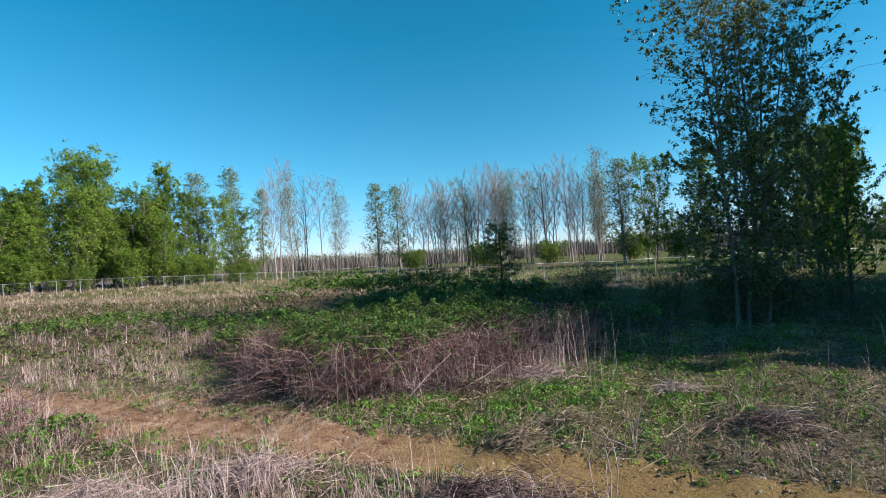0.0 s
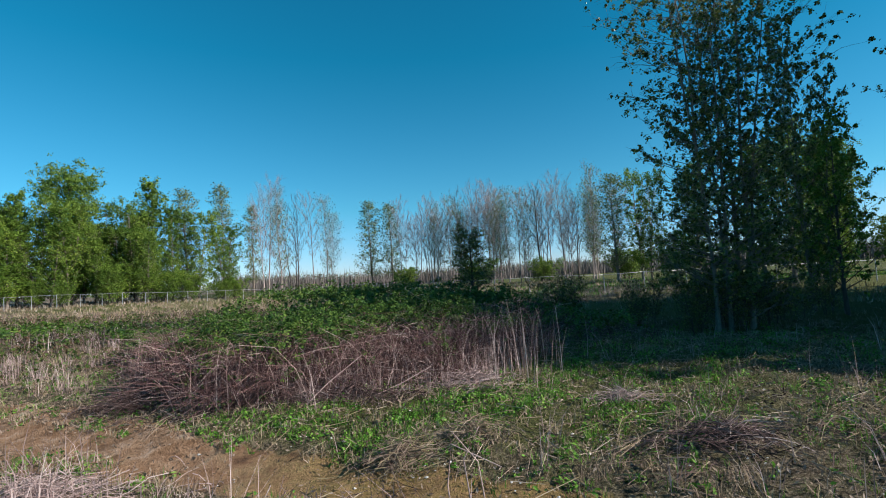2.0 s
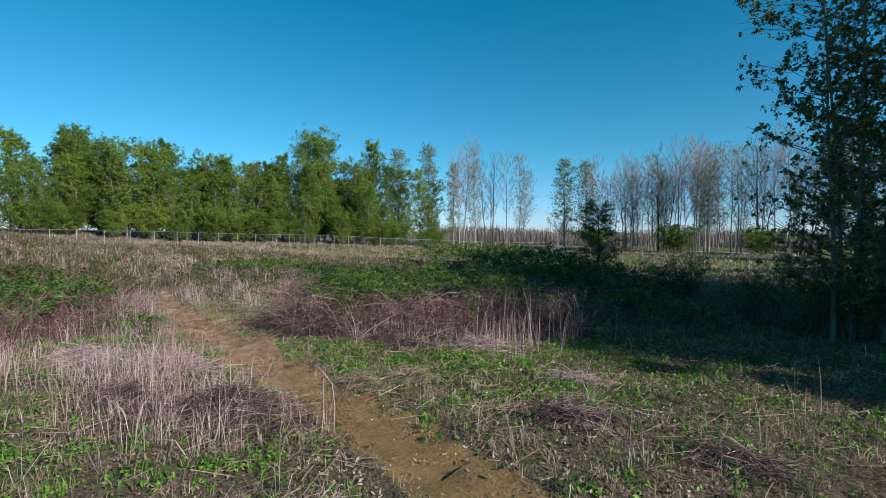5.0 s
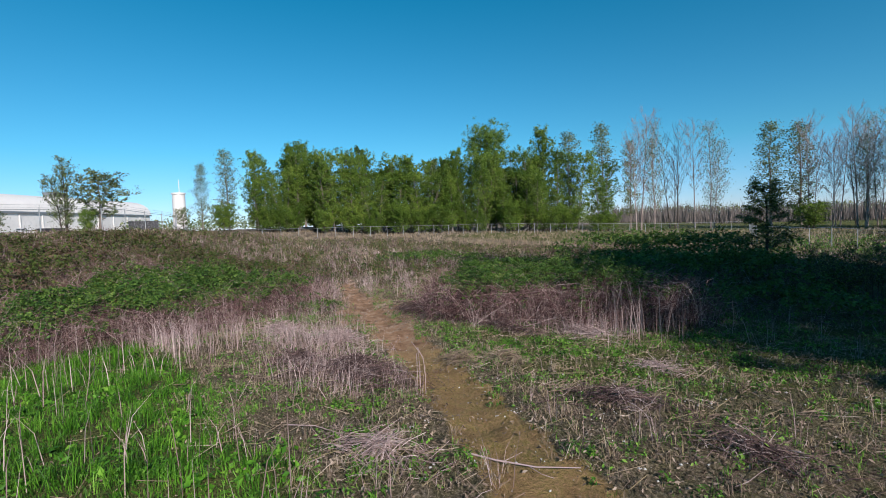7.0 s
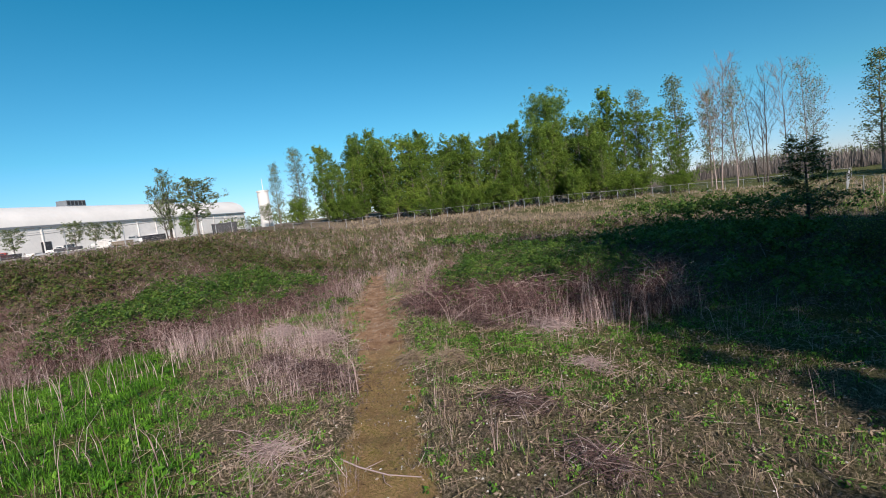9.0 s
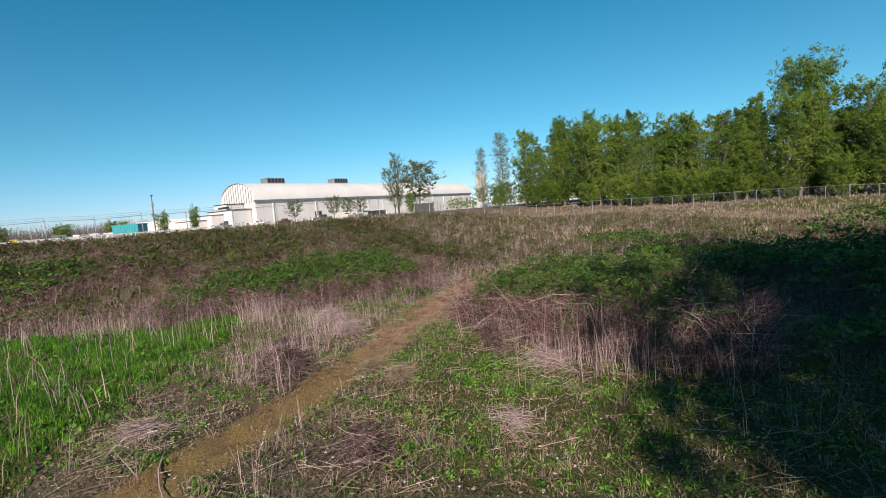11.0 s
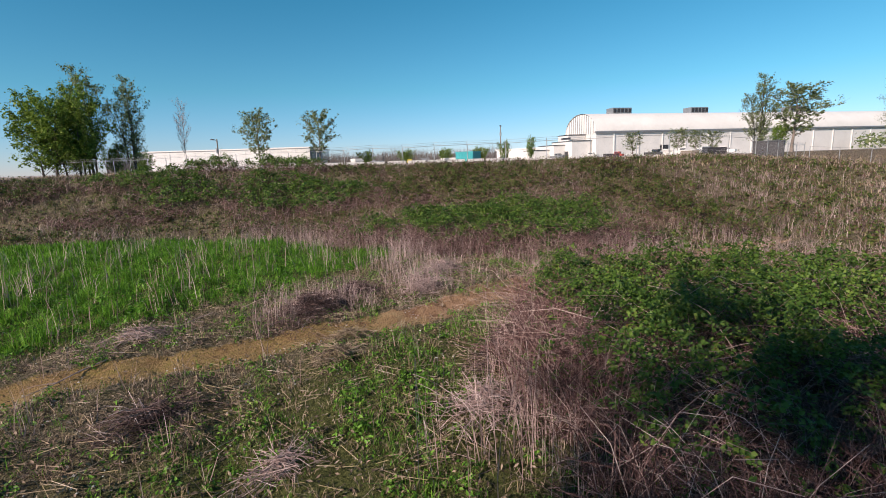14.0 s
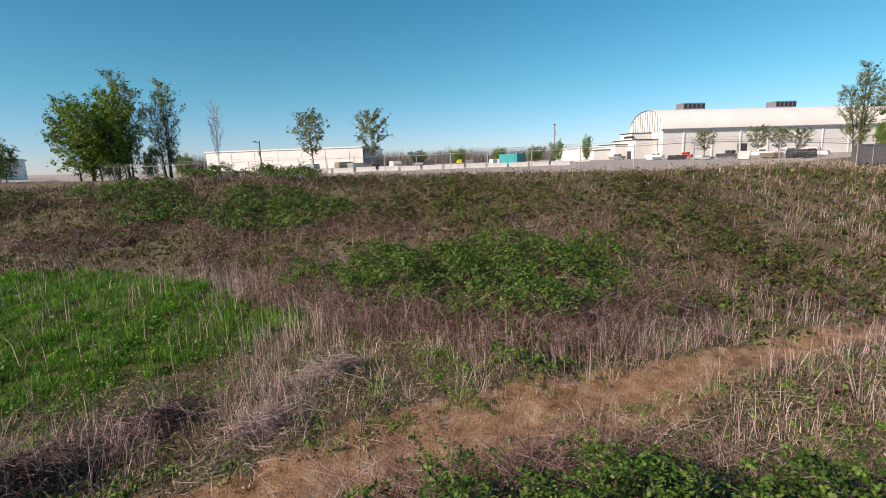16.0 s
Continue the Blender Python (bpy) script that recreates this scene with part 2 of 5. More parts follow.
def box_mesh(name, mat, *boxes, bevel=0.0):
    """Boxes (x0, y0, z0, x1, y1, z1) joined into one mesh, with edges eased by bevel."""
    bm = bmesh.new()
    for x0, y0, z0, x1, y1, z1 in boxes:
        m = Matrix.LocRotScale(((x0 + x1) / 2, (y0 + y1) / 2, (z0 + z1) / 2), None, (x1 - x0, y1 - y0, z1 - z0))
        bmesh.ops.create_cube(bm, size=1, matrix=m)
    if bevel:
        bmesh.ops.bevel(bm, geom=bm.edges[:], offset=bevel, segments=2, affect="EDGES")
    me = bpy.data.meshes.new(name)
    bm.to_mesh(me)
    bm.free()
    me.materials.append(mat)
    return me


def rod_mesh(name, mat, *rods, sides=8):
    """Tapered round rods (start, end, radius at start, radius at end) in one mesh."""
    h = Heap()
    for a, b, r0, r1 in rods:
        tube(h, [a, b], [r0, r1], sides)
    return h.mesh(name, mat, True)


def tube(h, path, radii, sides=5):
    path, k = np.asarray(path, float), len(path)
    way = np.gradient(path, axis=0)
    way /= np.linalg.norm(way, axis=1)[:, None] + 1e-9
    ref = np.where(np.abs(way[:, 2:3]) > 0.9, [[1.0, 0, 0]], [[0, 0, 1.0]])
    u = np.cross(way, ref)
    u /= np.linalg.norm(u, axis=1)[:, None] + 1e-9
    w = np.cross(way, u)
    a = np.arange(sides) * 2 * np.pi / sides
    ring = path[:, None] + np.asarray(radii)[:, None, None] * (np.cos(a)[None, :, None] * u[:, None] + np.sin(a)[None, :, None] * w[:, None])
    i, j = np.meshgrid(np.arange(k - 1), np.arange(sides), indexing="ij")
    i, j = i.ravel(), j.ravel()
    q = np.stack([i * sides + j, i * sides + (j + 1) % sides, (i + 1) * sides + (j + 1) % sides, (i + 1) * sides + j], 1)
    h.add(ring.reshape(-1, 3), q)
    top = (k - 1) * sides
    if sides == 4:
        h.f.append(np.array([[top, top + 1, top + 2, top + 3]]) + h.n - k * sides)


def tubes(h, paths, r0, r1, sides=3):
    """Many thin tapered stems at once: paths of shape (count, points, 3)."""
    k, n = paths.shape[:2]
    way = np.gradient(paths, axis=1)
    way /= np.linalg.norm(way, axis=2)[..., None] + 1e-9
    u = np.cross(way, np.where(np.abs(way[..., 2:3]) > 0.9, [1.0, 0, 0], [0, 0, 1.0]))
    u /= np.linalg.norm(u, axis=2)[..., None] + 1e-9
    w = np.cross(way, u)
    a = np.arange(sides) * 2 * np.pi / sides
    rad = np.asarray(r0)[:, None] + (np.asarray(r1) - r0)[:, None] * np.linspace(0, 1, n)[None]
    ring = paths[:, :, None] + rad[:, :, None, None] * (np.cos(a)[:, None] * u[:, :, None] + np.sin(a)[:, None] * w[:, :, None])
    i, j = (q.ravel() for q in np.meshgrid(np.arange(n - 1), np.arange(sides), indexing="ij"))
    quad = np.stack([i * sides + j, i * sides + (j + 1) % sides, (i + 1) * sides + (j + 1) % sides, (i + 1) * sides + j], 1)
    h.add(ring.reshape(-1, 3), (np.arange(k)[:, None, None] * n * sides + quad[None]).reshape(-1, 4))


def blades(h, base, height, width, rng, lean=0.3, bend=0.5, heading=None):
    """Grass blades or stalks: narrow three-piece strips that bow over."""
    k = len(base)
    a = rng.uniform(0, 2 * np.pi, k)
    b = rng.uniform(0, 2 * np.pi, k) if heading is None else heading + rng.normal(0, 0.5, k)
    side = np.stack([np.cos(a), np.sin(a), np.zeros(k)], 1) * (width / 2)[:, None]
    tip = np.stack([np.cos(b), np.sin(b), np.zeros(k)], 1)
    tilt = np.abs(rng.normal(0, lean, k))[:, None] * height[:, None]
    up = np.array([0, 0, 1.0]) * height[:, None]
    mid = base + up * 0.55 + tip * tilt * (1 - bend) * 0.55
    end = base + up * np.sqrt(np.maximum(0.05, 1 - np.minimum(0.95, (tilt / np.maximum(height[:, None], 1e-3)) ** 2 * bend))) + tip * tilt
    v = np.stack([base - side, base + side, mid + side * 0.75, mid - side * 0.75, end], 1)
    n = np.arange(k)[:, None] * 5
    h.add(v.reshape(-1, 3), n + np.array([[0, 1, 2, 3]]))
    h.f.append(n + np.array([[3, 2, 4]]) + h.n - 5 * k)


def leaves(h, centre, size, rng, up=0.3, long=1.5, face=None):
    """Leaves: folded lozenges turned every way, more or less facing up."""
    k = len(centre)
    nrm = rng.normal(0, 1, (k, 3)) + [0, 0, up * 3]
    if face is not None:
        nrm = nrm * 0.45 + face
    nrm /= np.linalg.norm(nrm, axis=1)[:, None]
    t = np.cross(nrm, rng.normal(0, 1, (k, 3)))
    t /= np.linalg.norm(t, axis=1)[:, None] + 1e-9
    s = np.cross(nrm, t)
    size = np.asarray(size)[:, None]
    v = np.stack([centre - t * size * long / 2, centre + s * size / 2 + nrm * size * 0.12, centre + t * size * long / 2, centre - s * size / 2 + nrm * size * 0.12], 1)
    n = np.arange(k)[:, None] * 4
    h.add(v.reshape(-1, 3), np.concatenate([n + np.array([[0, 1, 2]]), n + np.array([[0, 2, 3]])]))


def domes(h, base, wide, tall, per, leaf, rng, long=1.4, droop=0.15, shell=0.78):
    """Leafy cushions: leaves over the outside of small domes, with gaps between them."""
    n = np.maximum(3, rng.poisson(per, len(base)))
    b, w, t = np.repeat(base, n, 0), np.repeat(wide, n), np.repeat(tall, n)
    d = rng.normal(0, 1, (len(b), 3))
    d /= np.linalg.norm(d, axis=1)[:, None]
    d[:, 2] = np.abs(d[:, 2]) * (1 + droop) - droop
    s = rng.uniform(shell, 1.06, len(b))
    p = b + np.stack([d[:, 0] * w * s, d[:, 1] * w * s, np.maximum(d[:, 2], -max(droop, 0.1)) * t * s], 1)
    leaves(h, p, leaf * rng.uniform(0.55, 1.4, len(b)), rng, 0.25, long, d)


def sprays(h, base, way, length, per, leaf, rng):
    """Arching leafy shoots: leaflets strung along curves that rise and then bow over."""
    n = np.maximum(4, rng.poisson(per, len(base)))
    b, d, ln = np.repeat(base, n, 0), np.repeat(way, n, 0), np.repeat(length, n)[:, None]
    rise = np.repeat(rng.uniform(0.2, 0.75, len(base)), n)[:, None]
    t = rng.uniform(0.0, 1.05, len(b))[:, None]
    p = b + d * ln * t + np.array([0, 0, 1.0]) * ln * (rise * t - (rise + 0.2) * t**2) + rng.normal(0, leaf * 0.55, (len(b), 3))
    leaves(h, p, leaf * rng.uniform(0.55, 1.35, len(b)), rng, 0.2, 1.25, d * 0.35 + [0, 0, 0.75])


def tufts(x, y, per, wide, rng):
    """Turns places into clumps of places, with the way each blade leans outward."""
    n = rng.integers(max(1, per // 2), per + per // 2 + 1, len(x))
    bx, by = np.repeat(x, n), np.repeat(y, n)
    a, r = rng.uniform(0, 2 * np.pi, len(bx)), np.abs(rng.normal(0, wide, len(bx)))
    return bx + r * np.cos(a), by + r * np.sin(a), a


def smooth(a, b, x):
    t = np.clip((np.asarray(x, float) - a) / (b - a), 0, 1)
    return t * t * (3 - 2 * t)


def ripple(x, y, s, seed=0.0):
    """Cheap smooth unevenness, about -1 to 1."""
    return (np.sin(x * s + 1.3 + seed) * np.cos(y * s * 1.13 - 0.7 + seed) + 0.6 * np.sin(x * s * 2.3 - y * s * 1.7 + 2.1 * seed) + 0.4 * np.cos(x * s * 3.9 + y * s * 4.3 + seed)) / 2


TRAIL = np.array([(30, -5), (17, 0.8), (9.8, 4.2), (7, 5.4), (4.8, 6.8), (3.2, 7.9), (1.6, 8.9), (-0.2, 10), (-2, 11.1), (-4.6, 12.6), (-6.6, 13.8), (-8.5, 15.2), (-11.8, 17.2), (-17, 20.7), (-20.2, 23.8), (-26, 29), (-36, 38), (-44, 54)])


def trail_distance(x, y):
    p = np.stack([np.asarray(x, float), np.asarray(y, float)], -1)
    best = np.full(p.shape[:-1], 1e9)
    for a, b in zip(TRAIL[:-1], TRAIL[1:]):
        d = b - a
        t = np.clip(((p - a) @ d) / (d @ d), 0, 1)
        best = np.minimum(best, np.linalg.norm(p - a - t[..., None] * d, axis=-1))
    return best


def down_bank(x, y):
    """The way across the bank, whose line bends round at both ends: -11 at its foot, -33 on its crest."""
    return x - 0.65 * np.maximum(0.0, -10 - y) + 0.5 * np.maximum(0.0, y - 8)


def height(x, y):
    """The lie of the land."""
    x, y = np.asarray(x, float), np.asarray(y, float)
    b = 1 - smooth(14, 44, y)
    yard = smooth(-60, -95, x)
    z = (b + (1 - b) * yard) * 3.9 * smooth(-11, -33, down_bank(x, y)) + (1 - b) * (1 - yard) * 1.6 * smooth(-15, -62, x)
    z = z + smooth(18, 34, y) * smooth(4, -14, x) * 0.5 * smooth(-75, -35, x) * (1 - smooth(44, 68, y))
    z = z - 0.2 * smooth(8, 16, x) * smooth(12, 20, y) * (1 - smooth(32, 50, y))
    z = z - 0.3 * smooth(-2, -18, y) * smooth(-27, -9, x) * smooth(20, 5, x)
    z = z - 0.25 + 0.12 * ripple(x, y, 0.45) + 0.06 * ripple(x, y, 1.7, 2.0) + 0.045 * ripple(x, y, 4.1, 5.0) * smooth(45, 30, np.hypot(x, y - 8))
    d = trail_distance(x, y)
    return z - 0.1 * np.exp(-((d / 0.55) ** 2))


def green_zone(x, y):
    """How much a place belongs to the lush grass: 0 to 1."""
    edge = 3.9 - 0.2 * x + 0.45 * ripple(x, y, 0.9)
    back = -8.7 + 0.5 * ripple(y, x, 0.6) + 0.6 * np.maximum(0.0, -12 - y)
    return smooth(0.4, -0.8, y - np.minimum(edge, 5.6)) * smooth(-0.5, 0.7, x - back) * smooth(-45, -30, y)


def lawn_zone(x, y):
    return smooth(49, 52, y + 0.25 * x) * smooth(2, 7, x) * (1 - smooth(70, 95, y)) * (1 - smooth(60, 80, x))


def site_zone(x, y):
    return smooth(-38, -43, x + 0.12 * (y + 10)) * (1 - smooth(6, 12, y + 0.3 * (x + 40)))


# ---- ground ----
def ground():
    def axis(lo, hi, step, far):
        mid = np.arange(lo, hi + 1e-6, step)
        out, s, v = [], step, hi
        while v < far:
            s *= 1.16
            v += s
            out.append(v)
        out2, s, v = [], step, lo
        while v > -far:
            s *= 1.16
            v -= s
            out2.append(v)
        return np.r_[out2[::-1], mid, out]

    xs, ys = axis(-34, 22, 0.24, 3000), axis(-12, 34, 0.24, 3000)
    gx, gy = np.meshgrid(xs, ys, indexing="ij")
    rng = np.random.default_rng(3)
    near = smooth(60, 30, np.hypot(gx, gy - 10))
    gz = height(gx, gy) + near * rng.normal(0, 0.025, gx.shape)
    nx, ny = gx.shape
    i, j = np.meshgrid(np.arange(nx - 1), np.arange(ny - 1), indexing="ij")
    i, j = i.ravel(), j.ravel()
    q = np.stack([i * ny + j, (i + 1) * ny + j, (i + 1) * ny + j + 1, i * ny + j + 1], 1)
    h = Heap()
    h.add(np.stack([gx, gy, gz], -1).reshape(-1, 3), q)
    me = h.mesh("ground", EARTH, True)
    d = trail_distance(gx, gy)
    wide = 0.62 + 0.24 * ripple(gx, gy, 1.1) + 0.7 * smooth(-1, -4, gx) * smooth(-12, -7, gx)
    cover = np.zeros((nx, ny, 4))
    cover[..., 0] = smooth(wide + 0.35, wide - 0.2, d) * (1 - 0.42 * smooth(-7, -11, gx)) * (1 - smooth(-14, -22, gx))
    # Short dark grass under the trees; its darker colour also deepens their shade.
    shade_floor = smooth(4, 8, gx) * smooth(13, 16, gy) * (1 - smooth(34, 42, gy))
    weed = np.exp(-(((gx - 5) / 4.0) ** 2 + ((gy - 12.8) / 2.2) ** 2))
    cover[..., 1] = np.clip(np.maximum(green_zone(gx, gy), np.maximum(lawn_zone(gx, gy), np.maximum(0.8 * weed, 0.55 * shade_floor))) + 0.3 - 0.1 * smooth(60, 90, np.hypot(gx, gy)), 0, 1)
    cover[..., 1] = np.maximum(cover[..., 1], 0.75 * smooth(60, 75, gy) * smooth(-60, -40, gx))
    cover[..., 2] = site_zone(gx, gy)
    cover[..., 3] = smooth(-6, 2, gx)
    at = me.attributes.new("cover", "FLOAT_COLOR", "POINT")
    at.data.foreach_set("color", cover.reshape(-1).astype(np.float32))
    tagged(new("ground", me), "uneven brown earth with a worn dirt trail", "ground", kind="structure")


ground()


# ---- trees ----
def limb_path(start, way, length, lift, rng, k=5, wander=0.08):
    pts, p, w = [np.array(start)], np.array(start, float), np.array(way, float)
    for _ in range(k):
        w = w + [0, 0, lift / k] + rng.normal(0, wander, 3)
        w /= np.linalg.norm(w)
        p = p + w * length / k
        pts.append(p)
    return np.array(pts)


def tree_meshes(name, seed, tall, girth, bottom, spread, limbs, per_limb, leaf, leaf_n, bark, leafmat, rise=1.0, profile=(0.6, 1.0, 0.75, 0.25), stems=1, twigs=4, tuft=0.35, sides=6, twig_r=0.004, clump=0.0, foot=0.8):
    """Trunk mesh and crown mesh of one tree of that height, growing at the origin. profile: how far limbs reach, from the crown's foot to its top."""
    rng = np.random.default_rng(seed)
    wood, crown, tips = Heap(), Heap(), []
    for stem in range(stems):
        a0 = stem * 2 * np.pi / max(stems, 1) + rng.uniform(0, 1)
        off = np.array([np.cos(a0), np.sin(a0), 0]) * (0.0 if stems == 1 else rng.uniform(0.3 * foot, foot))
        top = tall * (1.0 if stem == 0 else rng.uniform(0.7, 0.95))
        lean = off * rng.uniform(1.0, 2.6)
        hs = np.linspace(0, 1, 9)
        path = off + hs[:, None] * [0, 0, top] + lean * (hs**1.3)[:, None] + np.cumsum(rng.normal(0, 0.012 * top * 0.35, (9, 3)) * [1, 1, 0], 0)
        path[0, 2] = -0.3
        tube(wood, path, girth * (1 - 0.93 * hs) ** 0.9 * (1.0 if stem == 0 else 0.75) * np.r_[1.35, np.ones(8)], sides + 2)
        for n in range(limbs):
            f = bottom + (0.97 - bottom) * ((n + rng.uniform(0, 1)) / limbs)
            u = (f - bottom) / (1 - bottom)
            reach = spread * np.interp(u, np.linspace(0, 1, len(profile)), profile) * rng.uniform(0.55, 1.15)
            s = np.array([np.interp(f, hs, path[:, c]) for c in range(3)])
            a = n * 2.4 + rng.uniform(-0.5, 0.5)
            way = np.array([np.cos(a), np.sin(a), rise * rng.uniform(0.4, 1.1)])
            way /= np.linalg.norm(way)
            lp = limb_path(s, way, max(reach, 0.4) * 1.25, 0.5 * rise, rng)
            r0 = max(0.012, girth * 0.33 * (1 - f * 0.8))
            tube(wood, lp, np.linspace(max(r0, 1.5 * twig_r), twig_r + r0 * 0.12, len(lp)), 4)
            for m in range(twigs):
                g = rng.uniform(0.25, 1.0)
                s2 = np.array([np.interp(g, np.linspace(0, 1, len(lp)), lp[:, c]) for c in range(3)])
                w2 = rng.normal(0, 0.7, 3) + way + [0, 0, 0.4 * rise]
                w2 /= np.linalg.norm(w2)
                tp = limb_path(s2, w2, max(0.35, reach * rng.uniform(0.25, 0.5)), 0.4 * rise, rng, 3)
                if leaf < 0.2 or twig_r > 0.01:
                    tube(wood, tp[::3] if twig_r > 0.01 else tp, np.linspace(max(r0 * 0.35, twig_r) + 0.002, twig_r, 2 if twig_r > 0.01 else 4), 3)
                if per_limb and clump:
                    tips.append(tp[rng.integers(1, 4)])
                elif per_limb:
                    k = max(1, per_limb // twigs)
                    gg = rng.uniform(0.1, 1.08, k)
                    c = np.stack([np.interp(gg, np.linspace(0, 1, 4), tp[:, q]) for q in range(3)], 1) + rng.normal(0, tuft, (k, 3)) * [1, 1, 0.8]
                    leaves(crown, c, leaf * rng.uniform(0.6, 1.35, k), rng, 0.15, 1.35)
    if tips:
        size = clump * rng.uniform(0.55, 1.35, len(tips))
        domes(crown, np.array(tips), size, size * rng.uniform(0.8, 1.3, len(tips)), per_limb / twigs, leaf, rng, 1.35, 0.9, 0.2)
    tm = wood.mesh(name + "_trunk", bark, True)
    cm = crown.mesh(name + "_crown", leafmat) if per_limb else None
    return tm, cm


def tree_kind(name, label, category, *args, **kw):
    """Builds the meshes once; the function it gives back plants a tree."""
    tm, cm = tree_meshes(name, *args, **kw)
    built = max(v.co.z for m in (tm, cm) if m for v in m.vertices)

    def plant(x, y, tall, turn=0.0, wide=1.0, group="", text=None, sink=0.0):
        ob = new(name)
        s = tall / built
        ob.matrix_world = pose(x, y, float(height(x, y)) - sink, 0, 0, turn) @ Matrix.Diagonal((s * wide, s * wide, s, 1))
        tagged(ob, text or label, category, group)
        part("trunk", tm, ob)
        if cm:
            part("crown", cm, ob)
        return ob

    return plant


far_round = tree_kind("leafy_tree", "broad round-crowned tree in fresh green leaf", "tree", 11, 28.0, 0.42, 0.05, 5.6, 150, 260, 0.25, 0, M_DARKBARK, M_TREE, 0.75, (0.45, 0.8, 1.05, 1.15, 1.1, 0.8), twigs=12, clump=0.95)
far_tall = tree_kind("poplar_tree", "tall slender poplar in spring leaf", "tree", 12, 28.5, 0.3, 0.04, 4.2, 84, 150, 0.25, 0, M_BARK, M_TREE, 1.2, (0.85, 1.0, 0.95, 0.75, 0.4), twigs=10, clump=0.7)
far_tall_b = tree_kind("poplar_tree", "leafy poplar with an uneven crown", "tree", 18, 26.0, 0.28, 0.03, 5.0, 56, 130, 0.25, 0, M_BARK, M_TREE, 1.1, (0.8, 1.0, 0.85, 0.9, 0.5), stems=2, twigs=9, clump=0.75, foot=1.6)
far_pale = tree_kind("poplar_tree", "thin grey-green poplar with sparse young leaves", "tree", 13, 28.5, 0.28, 0.1, 4.2, 70, 54, 0.28, 0, M_BARK, M_TREE_PALE, 1.0, (0.8, 1.0, 0.9, 0.7, 0.35), twigs=6, tuft=0.5, twig_r=0.015)
far_low = tree_kind("thicket_tree", "dense green thicket tree leafed to the ground", "tree", 14, 15.5, 0.2, 0.02, 5.0, 40, 120, 0.27, 0, M_DARKBARK, M_TREE, 1.0, (1.0, 1.05, 0.9, 0.9, 0.6), stems=3, twigs=7, clump=0.85, foot=1.8)
far_bare = tree_kind("bare_tree", "leafless tree with pinkish grey upright twigs", "tree", 15, 26.5, 0.15, 0.32, 4.6, 30, 0, 0.2, 0, M_TWIG, M_TREE, 1.4, (0.5, 0.9, 1.0, 0.9, 0.5), stems=2, twigs=20, twig_r=0.013, foot=1.2)
far_bare_b = tree_kind("bare_tree", "tall leafless tree with a loose broad head of twigs", "tree", 19, 26.5, 0.17, 0.36, 5.6, 28, 0, 0.2, 0, M_TWIG, M_TREE, 1.1, (0.35, 0.7, 1.0, 1.0, 0.7), stems=1, twigs=26, twig_r=0.013)
far_bare_fork = tree_kind("bare_tree", "leafless forked tree with dark trunks", "tree", 16, 26.5, 0.2, 0.3, 4.6, 24, 0, 0.2, 0, M_DARKBARK, M_TREE, 1.5, (0.6, 1.0, 0.9, 0.6), stems=3, twigs=14, twig_r=0.012, foot=1.2)
far_bud = tree_kind("budding_tree", "slender tree just coming into leaf", "tree", 17, 26.5, 0.15, 0.2, 4.0, 48, 34, 0.2, 0, M_TWIG, M_TREE_PALE, 1.1, (0.6, 1.0, 0.95, 0.8, 0.4), stems=2, twigs=10, tuft=0.6, twig_r=0.011)

yard_tree = tree_kind("yard_tree", "broad airy tree with small grey-green leaves", "tree", 24, 12.0, 0.17, 0.22, 3.3, 46, 150, 0.17, 0, M_BARK, M_TREE_PALE, 0.9, (0.7, 1.0, 1.05, 0.9, 0.55), stems=1, twigs=9, clump=0.4, twig_r=0.011)
yard_poplar = tree_kind("yard_poplar", "several-stemmed poplar with clustered dark leaves", "tree", 25, 17.0, 0.2, 0.1, 3.6, 30, 64, 0.2, 0, M_DARKBARK, M_TREE_PALE, 1.3, (0.6, 1.0, 1.0, 0.8, 0.3), stems=3, twigs=8, tuft=0.22, twig_r=0.011)

# the wall of trees past the chain-link fence
W = "trees behind the fence"
far_pale(-97.1, 46.3, 15, 10, 1.0, W)
far_pale(-93.8, 50.8, 18, 140, 1.2, W)
far_tall(-88.4, 54.2, 17.5, 30, 1.2, W)
far_tall(-148, 107.3, 33, 60, 1.2, W)
far_low(-88.9, 47.5, 6.5, 20, 1.2, W, "rounded bright green bush by the fence")
wall_rng = np.random.default_rng(5)
for n in range(24):
    f = (n + wall_rng.uniform(-0.3, 0.3)) / 23
    q = np.array([-84.3, 55.2]) + f * np.array([45.0, 44.3]) + wall_rng.uniform(0, 11) * np.array([-0.73, 0.68])
    (far_tall, far_tall_b, far_tall_b, far_pale)[int(wall_rng.integers(0, 4))](q[0], q[1], wall_rng.uniform(13.5, 20), wall_rng.uniform(0, 360), wall_rng.uniform(0.85, 1.25), W)
for n in range(11):
    f = (n + wall_rng.uniform(-0.3, 0.3)) / 10
    q = np.array([-83.4, 53.1]) + f * np.array([40.4, 40.5]) + wall_rng.uniform(0, 3) * np.array([-0.73, 0.68])
    (far_tall_b, far_tall)[n % 2](q[0], q[1], wall_rng.uniform(11.5, 15), wall_rng.uniform(0, 360), wall_rng.uniform(1.3, 1.7), W)
for n in range(14):
    f = (n + wall_rng.uniform(-0.4, 0.4)) / 13
    q = np.array([-86.0, 56.0]) + f * np.array([47.0, 46.0]) + wall_rng.uniform(2, 9) * np.array([-0.73, 0.68])
    (far_tall_b, far_tall, far_round)[n % 3](q[0], q[1], wall_rng.uniform(15.5, 20), wall_rng.uniform(0, 360), wall_rng.uniform(1.0, 1.4), W)
